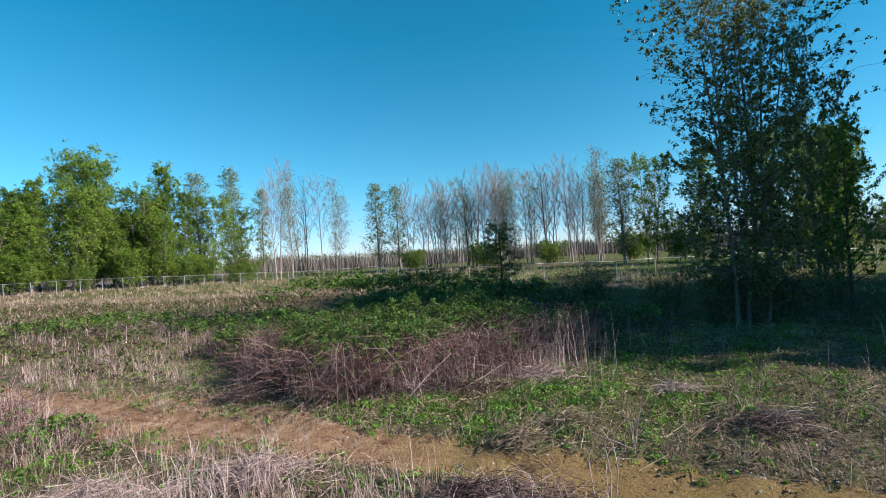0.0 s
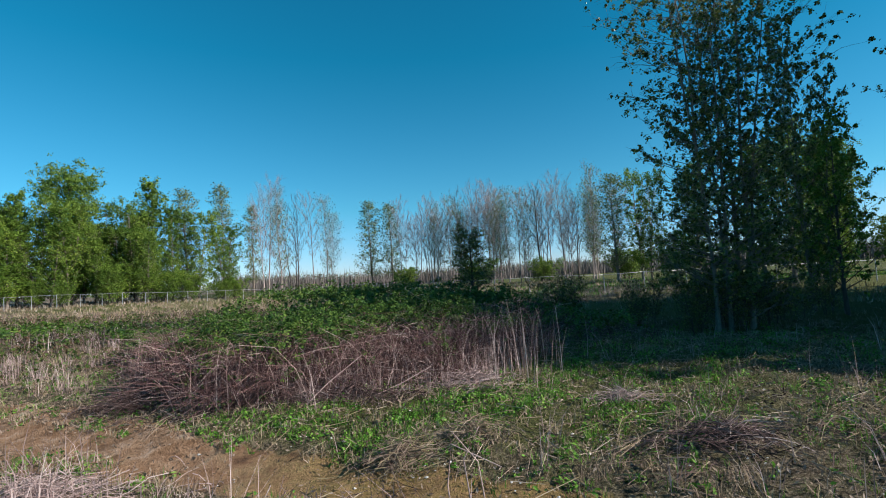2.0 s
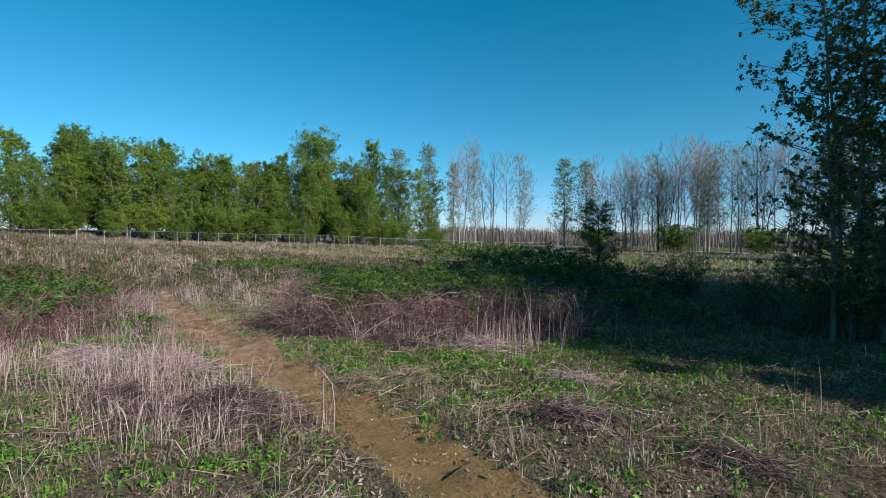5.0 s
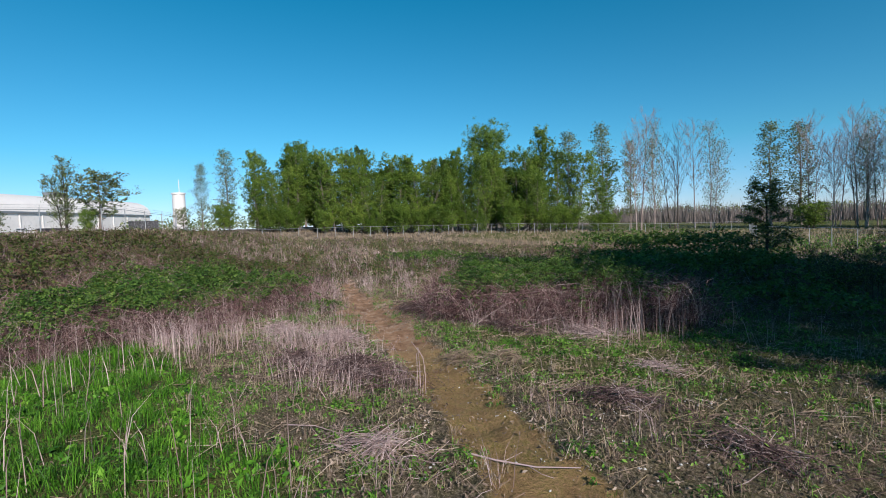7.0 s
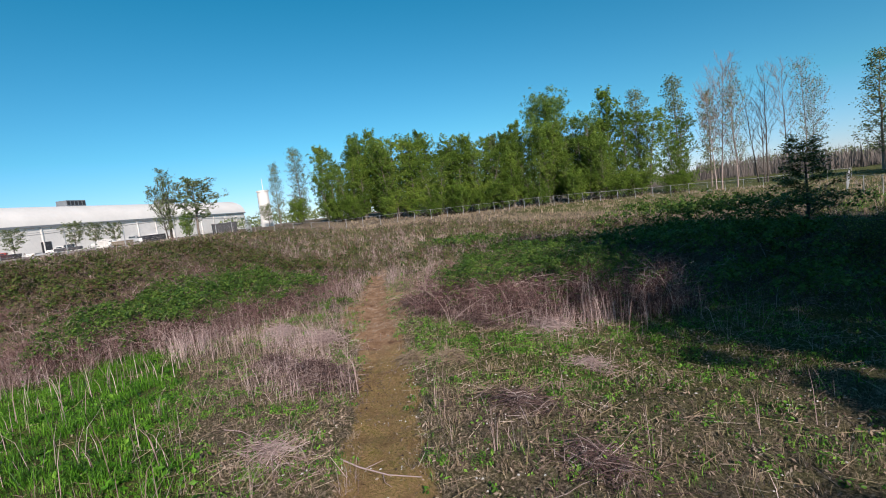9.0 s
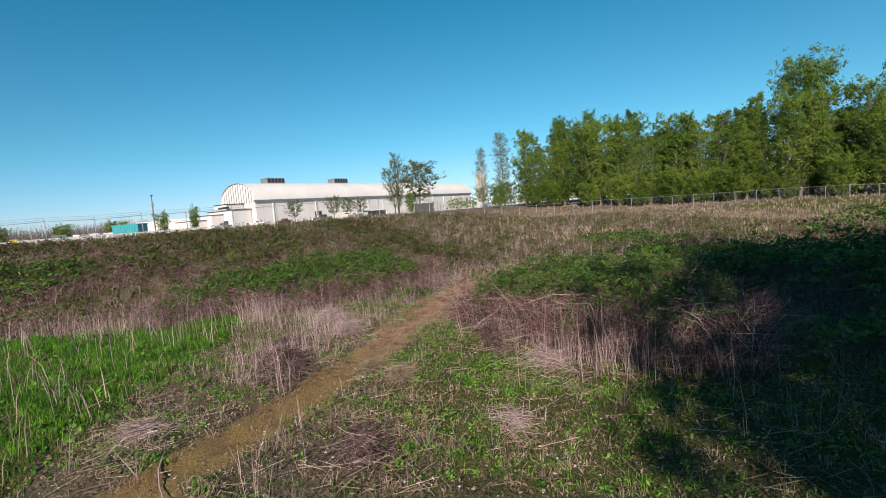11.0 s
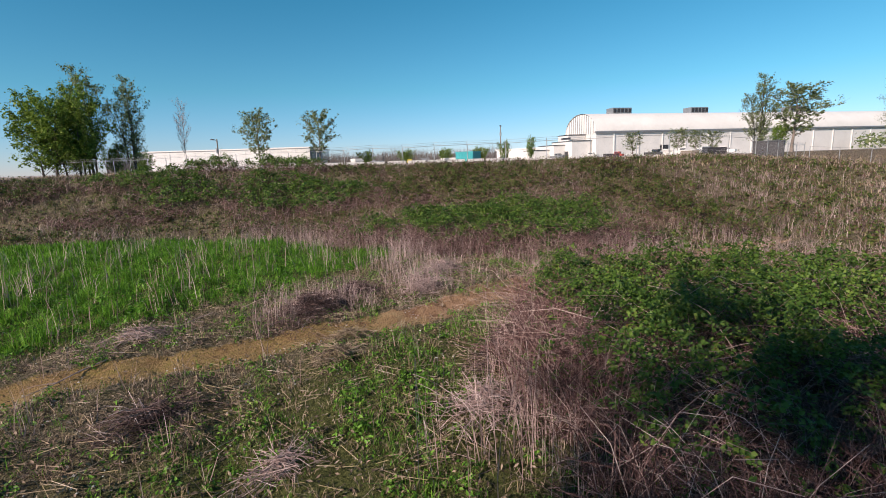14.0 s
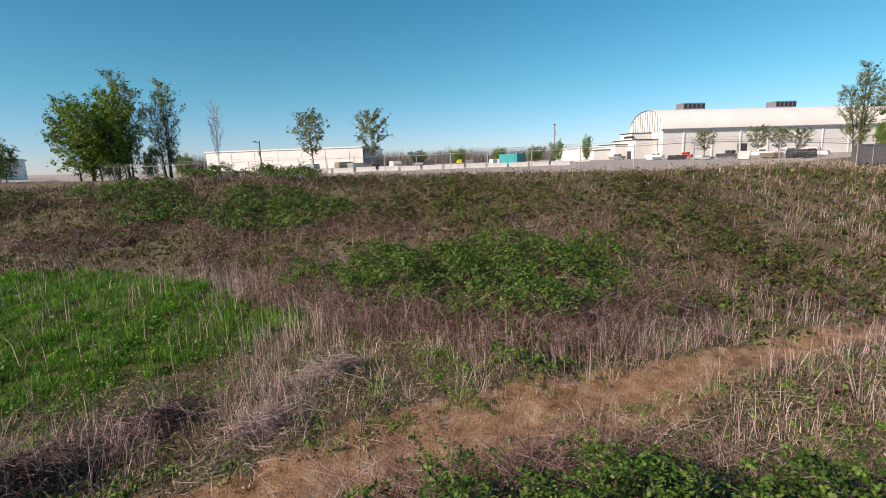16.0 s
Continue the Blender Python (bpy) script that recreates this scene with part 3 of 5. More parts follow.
for n in range(16):
    f = (n + wall_rng.uniform(-0.4, 0.4)) / 15
    q = np.array([-81.4, 53.1]) + f * np.array([52.1, 53.9]) + wall_rng.uniform(-1, 4) * np.array([-0.73, 0.68])
    far_low(q[0], q[1], wall_rng.uniform(4, 9), wall_rng.uniform(0, 360), wall_rng.uniform(1.0, 1.6), W)
far_round(-55.2, 95.7, 26.5, 0, 1.0, W)
far_tall(-45.2, 103.8, 25, 20, 1.15, W)
far_tall_b(-48.6, 99.9, 20, 200, 1.2, W)
far_pale(-41.4, 110.7, 24.5, 80, 1.2, W)
far_tall_b(-38.7, 106.5, 20, 120, 1.2, W)
far_pale(-37.3, 121.6, 27.5, 160, 1.1, W)
far_tall_b(-34.1, 111.3, 17, 40, 1.2, W)
far_pale(-31.8, 125.2, 23, 220, 1.0, W)
B = "leafless trees along the far edge"
far_bare(-25.4, 110.6, 28, 15, 1.0, B)
far_bud(-22.7, 113.6, 26, 75, 1.0, B)
far_bare_fork(-22.7, 130.8, 27, 20, 1.0, B)
far_bare_b(-18.4, 132, 28, 95, 1.0, B)
far_bud(-14.6, 130.9, 27, 180, 1.0, B)
far_pale(-3.5, 140.4, 26, 35, 1.3, B)
far_pale(2.6, 141.4, 25, 130, 1.3, B)
for n, (x, y) in enumerate([(9.1, 129.1), (13.8, 124.7), (17.4, 126.7), (19.6, 117.8), (22.5, 116), (25.4, 120.3), (27.6, 112.3), (31.3, 109.5), (35.8, 107.5), (39.4, 111.8), (41.1, 105.4), (46.4, 103.2), (50, 99.7), (13, 134.2), (34.2, 114.7), (5.1, 123.9), (18.5, 130.5), (27.3, 123.3), (44.7, 109.7), (38.3, 115.8), (22.1, 127), (30.5, 116.7)]):
    (far_bare, far_bud, far_bare_b, far_bare_fork, far_bare_b)[n % 5](x, y, 21.5 + (n * 7) % 6, 53 * n, 1.05, B)
for n, (x, y) in enumerate([(5.3, 117.7), (21.1, 109.8), (34.4, 102.2), (47.5, 91.3)]):
    far_low(x, y, 6 + n % 2, 40 * n, 1.8, "far thickets", "low brown-green thicket under bare trees")
for n, (x, y) in enumerate([(8.5, 128), (13, 122), (19, 121), (23, 117), (27, 119), (33, 112), (37, 110), (42, 108), (47, 106), (52, 103), (56, 99), (30, 124), (44, 116), (16, 131), (50, 110)]):
    (far_bare_b, far_bare, far_bud)[n % 3](x, y, 19.5 + (n * 5) % 7, 97 * n, 1.0, B)
D = "trees at the field's edge"
far_tall_b(44.5, 79, 20, 70, 0.9, D, "dark leafy tree behind the lawn")
far_pale(40, 80, 19, 10, 1.3, D)
far_low(46.4, 74, 9, 0, 1.0, D, "bright green bush at the lawn's edge")
far_tall(50.4, 73.6, 19, 90, 1.4, D)
far_low(65.7, 55.8, 8, 130, 1.3, D)
far_tall(55.8, 66.9, 20, 200, 1.5, D)
far_round(62.3, 62.2, 19, 30, 0.9, D, "dark leafy tree behind the lawn")
far_tall(40.3, 44.5, 16, 60, 1.3, D)
far_tall_b(46.8, 48.8, 16, 10, 1.3, D)
far_low(44.4, 45, 6, 80, 1.4, D)
far_tall(52.1, 51.2, 16, 110, 1.3, D)
far_pale(60.6, 46.3, 15, 40, 1.2, D)
far_pale(65.4, 43.7, 14, 150, 1.2, D)
far_low(70.2, 41.2, 7, 200, 1.3, D)

# far woods that close the horizon
def far_woods():
    rng = np.random.default_rng(77)
    for mat, label, a0, a1, d0, d1, lo, hi, n in ((M_FARTWIG, "far brown leafless woods on the horizon", -20, 62, 170, 240, 5, 10, 15000), (M_TREE_PALE, "far grey-green woods on the horizon", -75, 62, 240, 320, 5, 9, 20000), (M_FARTWIG, "far brown thickets past the yard", -152, -108, 300, 380, 7, 14, 12000)):
        az, d = np.radians(rng.uniform(a0, a1, n)), rng.uniform(d0, d1, n)
        x, y = 5 + d * np.sin(az), 8 + d * np.cos(az)
        top = (lo + (hi - lo) * (0.5 + 0.5 * ripple(x, y, 0.07))) * rng.uniform(0.45, 1.0, n)
        h = Heap()
        if mat == M_FARTWIG:
            blades(h, np.stack([x, y, height(x, y) - 0.2], 1), top, rng.uniform(0.1, 0.3, n), rng, 0.22, 0.3)
        else:
            leaves(h, np.stack([x, y, height(x, y) + top * rng.uniform(0.02, 1, n) ** 0.6], 1), rng.uniform(0.5, 1.2, n), rng, 0.1, 1.4)
        tagged(new("far_woods", h.mesh("far_woods", mat)), label, "woods", kind="stuff")


far_woods()

# trees and shrubs of the works yard
Y = "trees in the works yard"
yard_poplar(-141.7, 32, 20.5, 0, 1.0, Y)
yard_tree(-139.8, 39, 17.5, 120, 1.7, Y, "broad grey-green tree beside the white warehouse")
far_low(-138.8, 35.9, 8, 60, 0.9, Y)
for n, (x, y, tall) in enumerate([(-175, -2.5, 9), (-175, 12, 9.5), (-174, 17.2, 8.5), (-174, 22.3, 8), (-153.8, 65.2, 8), (-148.2, 74.2, 9)]):
    yard_tree(x, y, tall, 70 * n, 1.6, Y, "small sparse yard tree")
yard_tree(-136.2, -144.6, 25, 0, 1.25, Y, "sparse round tree before a white shed")
yard_tree(-166.5, -138.5, 27, 70, 1.2, Y)
far_low(-153.7, -191.3, 11, 20, 0.8, Y, "rounded green bush before a white shed")
far_low(-130.6, -34.4, 7, 0, 0.8, Y, "small dark tree near a lamp post")
far_low(-133.7, -27.2, 8, 90, 0.6, Y, "small dark tree near a lamp post")
far_low(-29.8, -74.2, 14, 150, 1.25, Y, "big dense bush of fresh green at the slope's end")
far_low(-32, -71.3, 16, 30, 1.0, Y, "big dense bush of fresh green at the slope's end")
far_low(-31.5, -69.8, 8, 190, 0.9, Y)
yard_poplar(-35.9, -74.4, 18.5, 0, 1.0, Y)
yard_poplar(-41, -71.1, 17, 80, 1.0, Y)
far_low(-38, -71.5, 6, 80, 0.9, Y)
far_low(-8.9, -112.5, 9, 10, 1.4, Y, "dark thicket past the slope's end")
far_low(-15.7, -118.8, 12, 100, 1.2, Y, "dark thicket past the slope's end")
far_pale(-11.5, -125.6, 16, 100, 1.6, Y)
far_bare(-47.2, -65.7, 13.5, 20, 0.8, Y)
far_low(-49.1, -81.8, 5, 0, 1.3, Y)
for n, (x, y) in enumerate([(-185.9, -126.1), (-197.1, -110.2), (-208.2, -94), (-214, -77.8)]):
    far_low(x, y, 8, 50 * n, 1.6, "far brown thickets", "distant brown thicket behind the yard")
far_low(-26.2, -106.1, 9, 0, 1.2, Y)
far_low(-14.4, -98.7, 8, 90, 1.2, Y)

# the tall poplars beside the clearing, and those that shade it from the sun's side
near_a = tree_kind("tall_poplar", "tall many-stemmed poplar with small dark glossy leaves", "tree", 21, 23.0, 0.12, 0.04, 2.8, 62, 108, 0.105, 0, M_BARK, M_POPLAR, 0.5, (0.95, 1.0, 0.85, 0.85, 1.0, 1.3, 1.1), stems=7, twigs=9, clump=0.2, foot=1.3)
near_b = tree_kind("young_poplar", "young poplar with light green lower leaves", "tree", 22, 11.0, 0.13, 0.12, 2.4, 60, 130, 0.11, 0, M_DARKBARK, M_TREE, 0.7, (1.0, 1.05, 0.8, 0.6, 0.3), twigs=8, clump=0.22)
near_c = tree_kind("tall_poplar", "tall slim poplar with dark leaves on upswept branches", "tree", 23, 19.0, 0.14, 0.08, 2.7, 60, 130, 0.12, 0, M_BARK, M_POPLAR, 0.7, (0.9, 1.0, 0.9, 0.7, 0.3), stems=3, twigs=8, clump=0.22, foot=1.0)
P = "poplars beside the clearing"
near_a(15.9, 20.7, 21, 0, 1.0, P)
near_b(22.3, 22, 9.5, 0, 0.85, P)
near_c(23.4, 24.5, 16, 40, 0.6, P)
near_c(35, 25.5, 18, 90, 1.0, P)
S = "row of trees on the sunny side"
for n, (x, y, tall, wide) in enumerate([(34, 1.5, 13.2, 0.9), (35, 3.2, 14.6, 0.9), (34, 4.6, 16.2, 0.9), (35, 6.3, 18.6, 0.9), (34, 7.8, 21.6, 1.0), (36.5, 9.2, 24.6, 1.1)]):
    (far_tall_b, far_tall)[n % 2](x, y, tall, 63 * n, wide, S, "leafy young tree shading the clearing")
for n, (x, y, tall) in enumerate([(35.5, 11.6, 25), (35.5, 13.4, 25), (35.5, 15.4, 25), (37, 19, 26), (38, 23, 26), (41, 27, 26)]):
    far_round(x, y, tall, 71 * n, 0.85, S, "tall leafy tree shading the clearing")
    far_tall_b(x + 3.5, y + 1.5, tall - 1, 37 * n, 1.2, S, "tall leafy tree shading the clearing")

# dark young tree on the bramble mound, and shrubs
juniper = tree_kind("young_conifer", "dark ragged young evergreen standing in brambles", "tree", 31, 5.8, 0.07, 0.04, 1.35, 44, 200, 0.055, 0, M_DARKBARK, M_POPLAR, 0.7, (1.0, 0.9, 0.5, 0.15), twigs=8, tuft=0.07)
juniper(6.8, 31.4, 5.7, 0, 1.7)
shrub = tree_kind("bare_shrub", "thin leafing shrub with dark stems", "shrub", 32, 3.0, 0.03, 0.1, 1.1, 22, 26, 0.07, 0, M_DARKBARK, M_POPLAR, 0.9, (0.6, 1.0, 0.9, 0.5), stems=4, twigs=5, tuft=0.12)
for n, (x, y, tall) in enumerate([(13.8, 23.9, 2.6), (11.2, 26.7, 3.0), (9.9, 25.5, 2.6), (14.2, 20.7, 2.0), (17.8, 21.3, 2.4), (19.0, 22.3, 1.9), (12.6, 22.5, 1.8), (15.5, 20.4, 2.8), (16.7, 21.8, 3.0), (15.1, 22.2, 2.6), (20.2, 22.3, 2.0), (22.6, 23.3, 2.2)]):
    shrub(x, y, tall, 67 * n, 1.0, "shrubs under the poplars")


# ---- brambles ----
def bramble(seed, x, y, rx, ry, tall, turn, cover, cane_n, label, leaf=0.09, mat=M_BRAMBLE, low=0.4, canes=M_CANE, bare_side=0.85):
    """A mound of arching dead canes with a ragged roof of leafy shoots. cover: leaf area for each area of mound."""
    rng = np.random.default_rng(seed)
    ob = thing("bramble_bush", label, "bush", (0, 0, 0), 0, "bramble bushes")
    c, s = math.cos(radians(turn)), math.sin(radians(turn))

    def spot(a, r):
        wobble = 1 + 0.12 * np.sin(a * 3 + seed) + 0.08 * np.sin(a * 7 + 2 * seed)
        u, v = r * np.cos(a) * wobble, r * np.sin(a) * wobble
        wx, wy = x + c * u * rx - s * v * ry, y + s * u * rx + c * v * ry
        lumps = 0.8 + 0.24 * ripple(wx, wy, 0.8, seed) + 0.24 * ripple(wx, wy, 2.1, seed + 1.0)
        return wx, wy, tall * np.sqrt(np.maximum(0.0, 1 - np.minimum(r, 1) ** 5)) * lumps

    per = 16
    k = int(cover * 1.4 * np.pi * rx * ry / (0.65 * leaf**2) / per)
    a, r = rng.uniform(0, 2 * np.pi, k), np.sqrt(rng.uniform(0, 1, k))
    wx, wy, top = spot(a, r)
    share = np.where(rng.uniform(0, 1, k) < 0.75, rng.uniform(0.78, 1.06, k), rng.uniform(low, 0.9, k))
    clump = ripple(wx, wy, 2.4, seed + 3.0) + 0.8 * ripple(wx, wy, 1.1, seed) + rng.normal(0, 0.3, k) - 0.5 * smooth(0.8, 1.0, r)
    bare = np.clip((0.75 - top * share / tall) / 0.35, 0, 1) * smooth(0.45, 0.75, r) * (0.45 + 0.55 * smooth(-2.5, 0.5, wx - x))
    keep = (clump > -0.35) & (rng.uniform(0, 1, k) > bare_side * bare)
    a, wx, wy, z = a[keep] + radians(turn), wx[keep], wy[keep], (top * share)[keep]
    b = a + rng.normal(0, 1.1, len(a))
    base = np.stack([wx, wy, height(wx, wy) + np.maximum(z - 0.08, 0.02)], 1)
    shoot = rng.uniform(0, 1, len(a)) < 0.6
    h = Heap()
    way = np.stack([np.cos(b), np.sin(b), rng.uniform(-0.15, 0.35, len(b))], 1)
    sprays(h, base[shoot], way[shoot], (rng.uniform(3.0, 9.0, len(a)) * leaf)[shoot], per, leaf, rng)
    size = (rng.uniform(1.6, 3.6, len(a)) * leaf)[~shoot]
    domes(h, base[~shoot] - np.array([0, 0, 0.5]) * size[:, None], size, size * rng.uniform(0.7, 1.3, len(size)), per, leaf, rng, 1.25)
    tagged(part("foliage", h.mesh("bramble_leaves", mat), ob, "small serrated green leaves, some reddened"), kind="stuff")
    # canes: some arch inside the mound, some lean out along its foot
    n, t = cane_n, np.linspace(0, 1, 4)[None]
    a = rng.uniform(0, 2 * np.pi, n)
    px, py, pz = spot(a, np.sqrt(rng.uniform(0.08, 0.94, n)))
    ex, ey, _ = spot(a, rng.uniform(0.8, 1.06, n))
    b = rng.uniform(0, 2 * np.pi, n)
    edge = rng.uniform(0, 1, n) < 0.5
    length, lean = rng.uniform(0.35, 1.25, n) * tall, rng.uniform(0.05, 0.7, n) * tall
    far = np.where(edge[:, None], lean[:, None] * t**1.6, length[:, None] * (t - 0.4))
    arc = np.zeros((n, 4, 3))
    arc[..., 0] = np.where(edge, ex, px)[:, None] + np.cos(b)[:, None] * far + rng.normal(0, 0.025, (n, 4))
    arc[..., 1] = np.where(edge, ey, py)[:, None] + np.sin(b)[:, None] * far + rng.normal(0, 0.025, (n, 4))
    inside = (np.maximum(0.15, pz) * rng.uniform(0.3, 0.93, n))[:, None] * np.sin(rng.uniform(0.05, 0.9, (n, 1)) + t * rng.uniform(0.9, 2.2, (n, 1))) + rng.normal(0, 0.03, (n, 4))
    outside = (tall * rng.uniform(0.15, 0.75, n))[:, None] * np.sin(t * rng.uniform(1.2, 1.9, (n, 1)))
    arc[..., 2] = np.maximum(np.where(edge[:, None], outside, inside), 0.0) + height(arc[..., 0], arc[..., 1])
    r0 = rng.uniform(0.003, 0.0075, n) * (1 + 0.5 * (leaf > 0.1))
    h = Heap()
    tubes(h, arc, r0, r0 * 0.5)
    tagged(part("cane_tangle", h.mesh("bramble_canes", canes), ob, "dead purple-brown arching canes"), kind="stuff")
    return ob


bramble(1, 0.3, 17.3, 5.4, 3.6, 2.25, 0, 2.2, 9500, "bramble mound with green top and bare canes in front", 0.05, low=0.3, canes=M_REDCANE, bare_side=0.8)
bramble(2, 3.2, 28.3, 7.5, 5.5, 2.2, -14, 1.4, 1400, "broad dark bramble mound under the trees", 0.11)
bramble(3, -1, 42, 10, 4.5, 2.5, -5, 1.3, 300, "long green bramble bank behind the clearing", 0.15)
bramble(4, -4.0, 24.2, 4.5, 2.8, 1.4, 15, 1.1, 1200, "low bramble patch in dry grass", 0.095)
bramble(5, -12.8, 8.0, 7.6, 5.0, 2.1, 115, 1.9, 8000, "bramble thicket at the foot of the slope", 0.074, canes=M_REDCANE, bare_side=0.75)
bramble(6, -23, 1.5, 9.0, 4.6, 1.3, 78, 0.9, 2600, "low bramble thicket on the slope", 0.095, M_SCRUB, canes=M_REDCANE)
bramble(7, -19, -12, 8.0, 4.2, 1.6, 96, 1.5, 3000, "dark bramble patch on the slope", 0.11, canes=M_REDCANE)
bramble(8, -15, -21, 5.0, 3.0, 1.4, 106, 1.1, 700, "dark bramble patch low on the slope", 0.13)
bramble(9, -25, 12.5, 7.5, 3.4, 0.9, 30, 0.9, 1600, "low bramble thicket beside the trail", 0.085, M_SCRUB, canes=M_REDCANE)
bramble(10, 8.8, 21.4, 3.4, 3.0, 1.1, 0, 0.9, 900, "shaded low brambles by the mound", 0.095)
bramble(11, -8.5, 28.5, 5.5, 2.4, 0.9, 5, 0.8, 500, "low brambles in the dry grass", 0.11)
bramble(12, -17.5, 31.5, 6.0, 2.6, 0.9, 15, 0.8, 400, "low brambles in the dry grass", 0.12)
bramble(13, -4.4, 21.4, 3.2, 2.4, 1.5, 25, 1.4, 900, "leafy end of the bramble mound", 0.09)
bramble(14, -29, -4, 6.5, 2.0, 0.5, 85, 0.7, 900, "dark bramble patch on the crest of the slope", 0.12, M_SCRUB)
bramble(15, -26, -20, 5.0, 2.6, 1.7, 95, 1.5, 900, "dark rounded bramble bush on the slope", 0.12, canes=M_REDCANE)
bramble(16, -24, -29, 4.0, 2.4, 1.9, 80, 1.5, 700, "dark rounded bramble bush on the slope", 0.125, canes=M_REDCANE)
bramble(17, -12.3, -5, 6.5, 1.8, 1.0, 88, 0.35, 2600, "low brown bramble canes between grass and slope", 0.095, M_SCRUB, canes=M_REDCANE)
bramble(18, -14.6, 14.4, 3.0, 1.3, 0.7, 30, 0.5, 1100, "low brown bramble canes beside the trail", 0.085)
bramble(19, -8.6, 12.2, 1.8, 1.2, 0.6, 30, 0.8, 300, "low green bramble patch by the trail", 0.08)
bramble(20, -20.5, 17.2, 4.5, 2.0, 1.0, 35, 1.0, 1300, "low mixed brambles between thicket and trail", 0.085, M_SCRUB)
bramble(21, -27.5, -12, 4.5, 1.6, 0.7, 90, 1.0, 800, "brown and green brambles below the crest", 0.115, M_SCRUB, canes=M_REDCANE)
bramble(22, -20.5, -4.5, 5.0, 2.6, 1.2, 80, 0.9, 2200, "red-brown cane tangle on the slope", 0.09, M_SCRUB, canes=M_REDCANE)
bramble(23, -16, -27, 5.5, 2.6, 1.6, 125, 1.4, 1200, "dark bramble bush where the bank bends", 0.115, canes=M_REDCANE)
bramble(24, -8, -35, 5.0, 2.4, 1.5, 130, 1.2, 1200, "brown and green brambles on the bank's far end", 0.125, M_SCRUB, canes=M_REDCANE)
bramble(25, -10, -22, 5.0, 1.6, 1.0, 125, 0.5, 2000, "low brown canes along the foot of the bank", 0.11, M_SCRUB, canes=M_REDCANE)


# ---- grasses and litter ----
def scatter(rng, n, x0, x1, y0, y1, want):
    """Places in a rectangle, kept with the chance that want(x, y) gives."""
    x, y = rng.uniform(x0, x1, n), rng.uniform(y0, y1, n)
    k = rng.uniform(0, 1, n) < want(x, y)
    return x[k], y[k]


def off_trail(x, y, w=0.42):
    return np.maximum(smooth(w - 0.15, w + 0.35, trail_distance(x, y) + 0.25 * ripple(x, y, 1.4)), smooth(-12, -19, x))


def stuff(name, h, mat, label, category):
    return tagged(new(name, h.mesh(name, mat)), label, category, kind="stuff")


def on_ground(x, y):
    return np.stack([x, y, height(x, y) - 0.02], 1)


rng = np.random.default_rng(40)
# lush grass
h = Heap()
x, y = scatter(rng, 34000, -11, 12, -14, 7, lambda x, y: green_zone(x, y) * (0.55 + 0.6 * ripple(x, y, 3.1)))
x, y, a = tufts(x, y, 7, 0.09, rng)
blades(h, on_ground(x, y), rng.uniform(0.12, 0.46, len(x)) * np.maximum(0.25, 0.85 + 0.65 * ripple(x, y, 1.7) + 0.55 * ripple(x, y, 4.3, 2.0)), rng.uniform(0.008, 0.019, len(x)), rng, 0.75, 0.6, a)
x, y = scatter(rng, 4500, -11, 12, -14, 7, lambda x, y: green_zone(x, y) * smooth(-0.5, 0.6, ripple(x, y, 2.2, 3.0)))
size = rng.uniform(0.09, 0.24, len(x)) * (1 + 0.4 * ripple(x, y, 1.3, 2.0))
domes(h, on_ground(x, y), size, size * rng.uniform(0.9, 1.7, len(x)), 9, 0.075, rng, 1.9, 0.0)
x, y = scatter(rng, 12000, -14, 14, -45, -14, green_zone)
x, y, a = tufts(x, y, 6, 0.15, rng)
blades(h, on_ground(x, y), rng.uniform(0.2, 0.5, len(x)), rng.uniform(0.03, 0.06, len(x)), rng, 0.6, 0.5, a)
stuff("lush_grass", h, M_GRASS, "bright fresh green knee-high grass and herbs", "grass")

# low green weeds
h = Heap()


def weedy(x, y):
    patch = 1.15 * np.exp(-(((x - 4.6) / 3.4) ** 2 + ((y - 13.6) / 1.9) ** 2)) + 0.85 * np.exp(-(((x - 1.2) / 3.2) ** 2 + ((y - 12.0) / 0.9) ** 2))
    patch = patch + 0.5 * np.exp(-(((x + 6.5) / 2.0) ** 2 + ((y - 10.5) / 1.6) ** 2)) + 0.45 * np.exp(-(((x - 1) / 3.5) ** 2 + ((y - 4.5) / 2.2) ** 2)) + 0.5 * np.exp(-(((x - 3) / 4.0) ** 2 + ((y - 11.0) / 1.6) ** 2)) + 0.36
    return np.clip(patch * (0.5 + 1.1 * ripple(x, y, 1.3, 4.0)), 0, 1) * off_trail(x, y, 0.5) * (1 - 0.6 * smooth(17, 24, y))


x, y = scatter(rng, 52000, -14, 18, -2, 24, lambda x, y: weedy(x, y) * smooth(-0.7, 0.5, ripple(x, y, 3.1, 8.0)))
size = rng.uniform(0.05, 0.15, len(x)) * (1 + 0.5 * ripple(x, y, 2.3, 2.0))
domes(h, on_ground(x, y), size, size * rng.uniform(0.8, 2.0, len(x)), 12, 0.036, rng, 1.9, 0.0)
x, y = scatter(rng, 34000, -14, 18, -2, 24, weedy)
x, y, a = tufts(x, y, 7, 0.06, rng)
blades(h, on_ground(x, y), rng.uniform(0.06, 0.24, len(x)), rng.uniform(0.007, 0.015, len(x)), rng, 0.8, 0.6, a)
stuff("green_weeds", h, M_WEED, "low green weeds and nettles round the clearing", "weeds")

# short dry turf everywhere
h = Heap()


def turf(x, y):
    # Pale turf is thinned where the trees' shade falls, which also darkens it.
    shade = smooth(4, 8, x) * smooth(13, 16, y) * (1 - smooth(34, 42, y))
    return (1 - 0.55 * shade) * off_trail(x, y, 0.46) * (1 - green_zone(x, y)) * (0.6 + 0.5 * ripple(x, y, 1.3, 1.0))


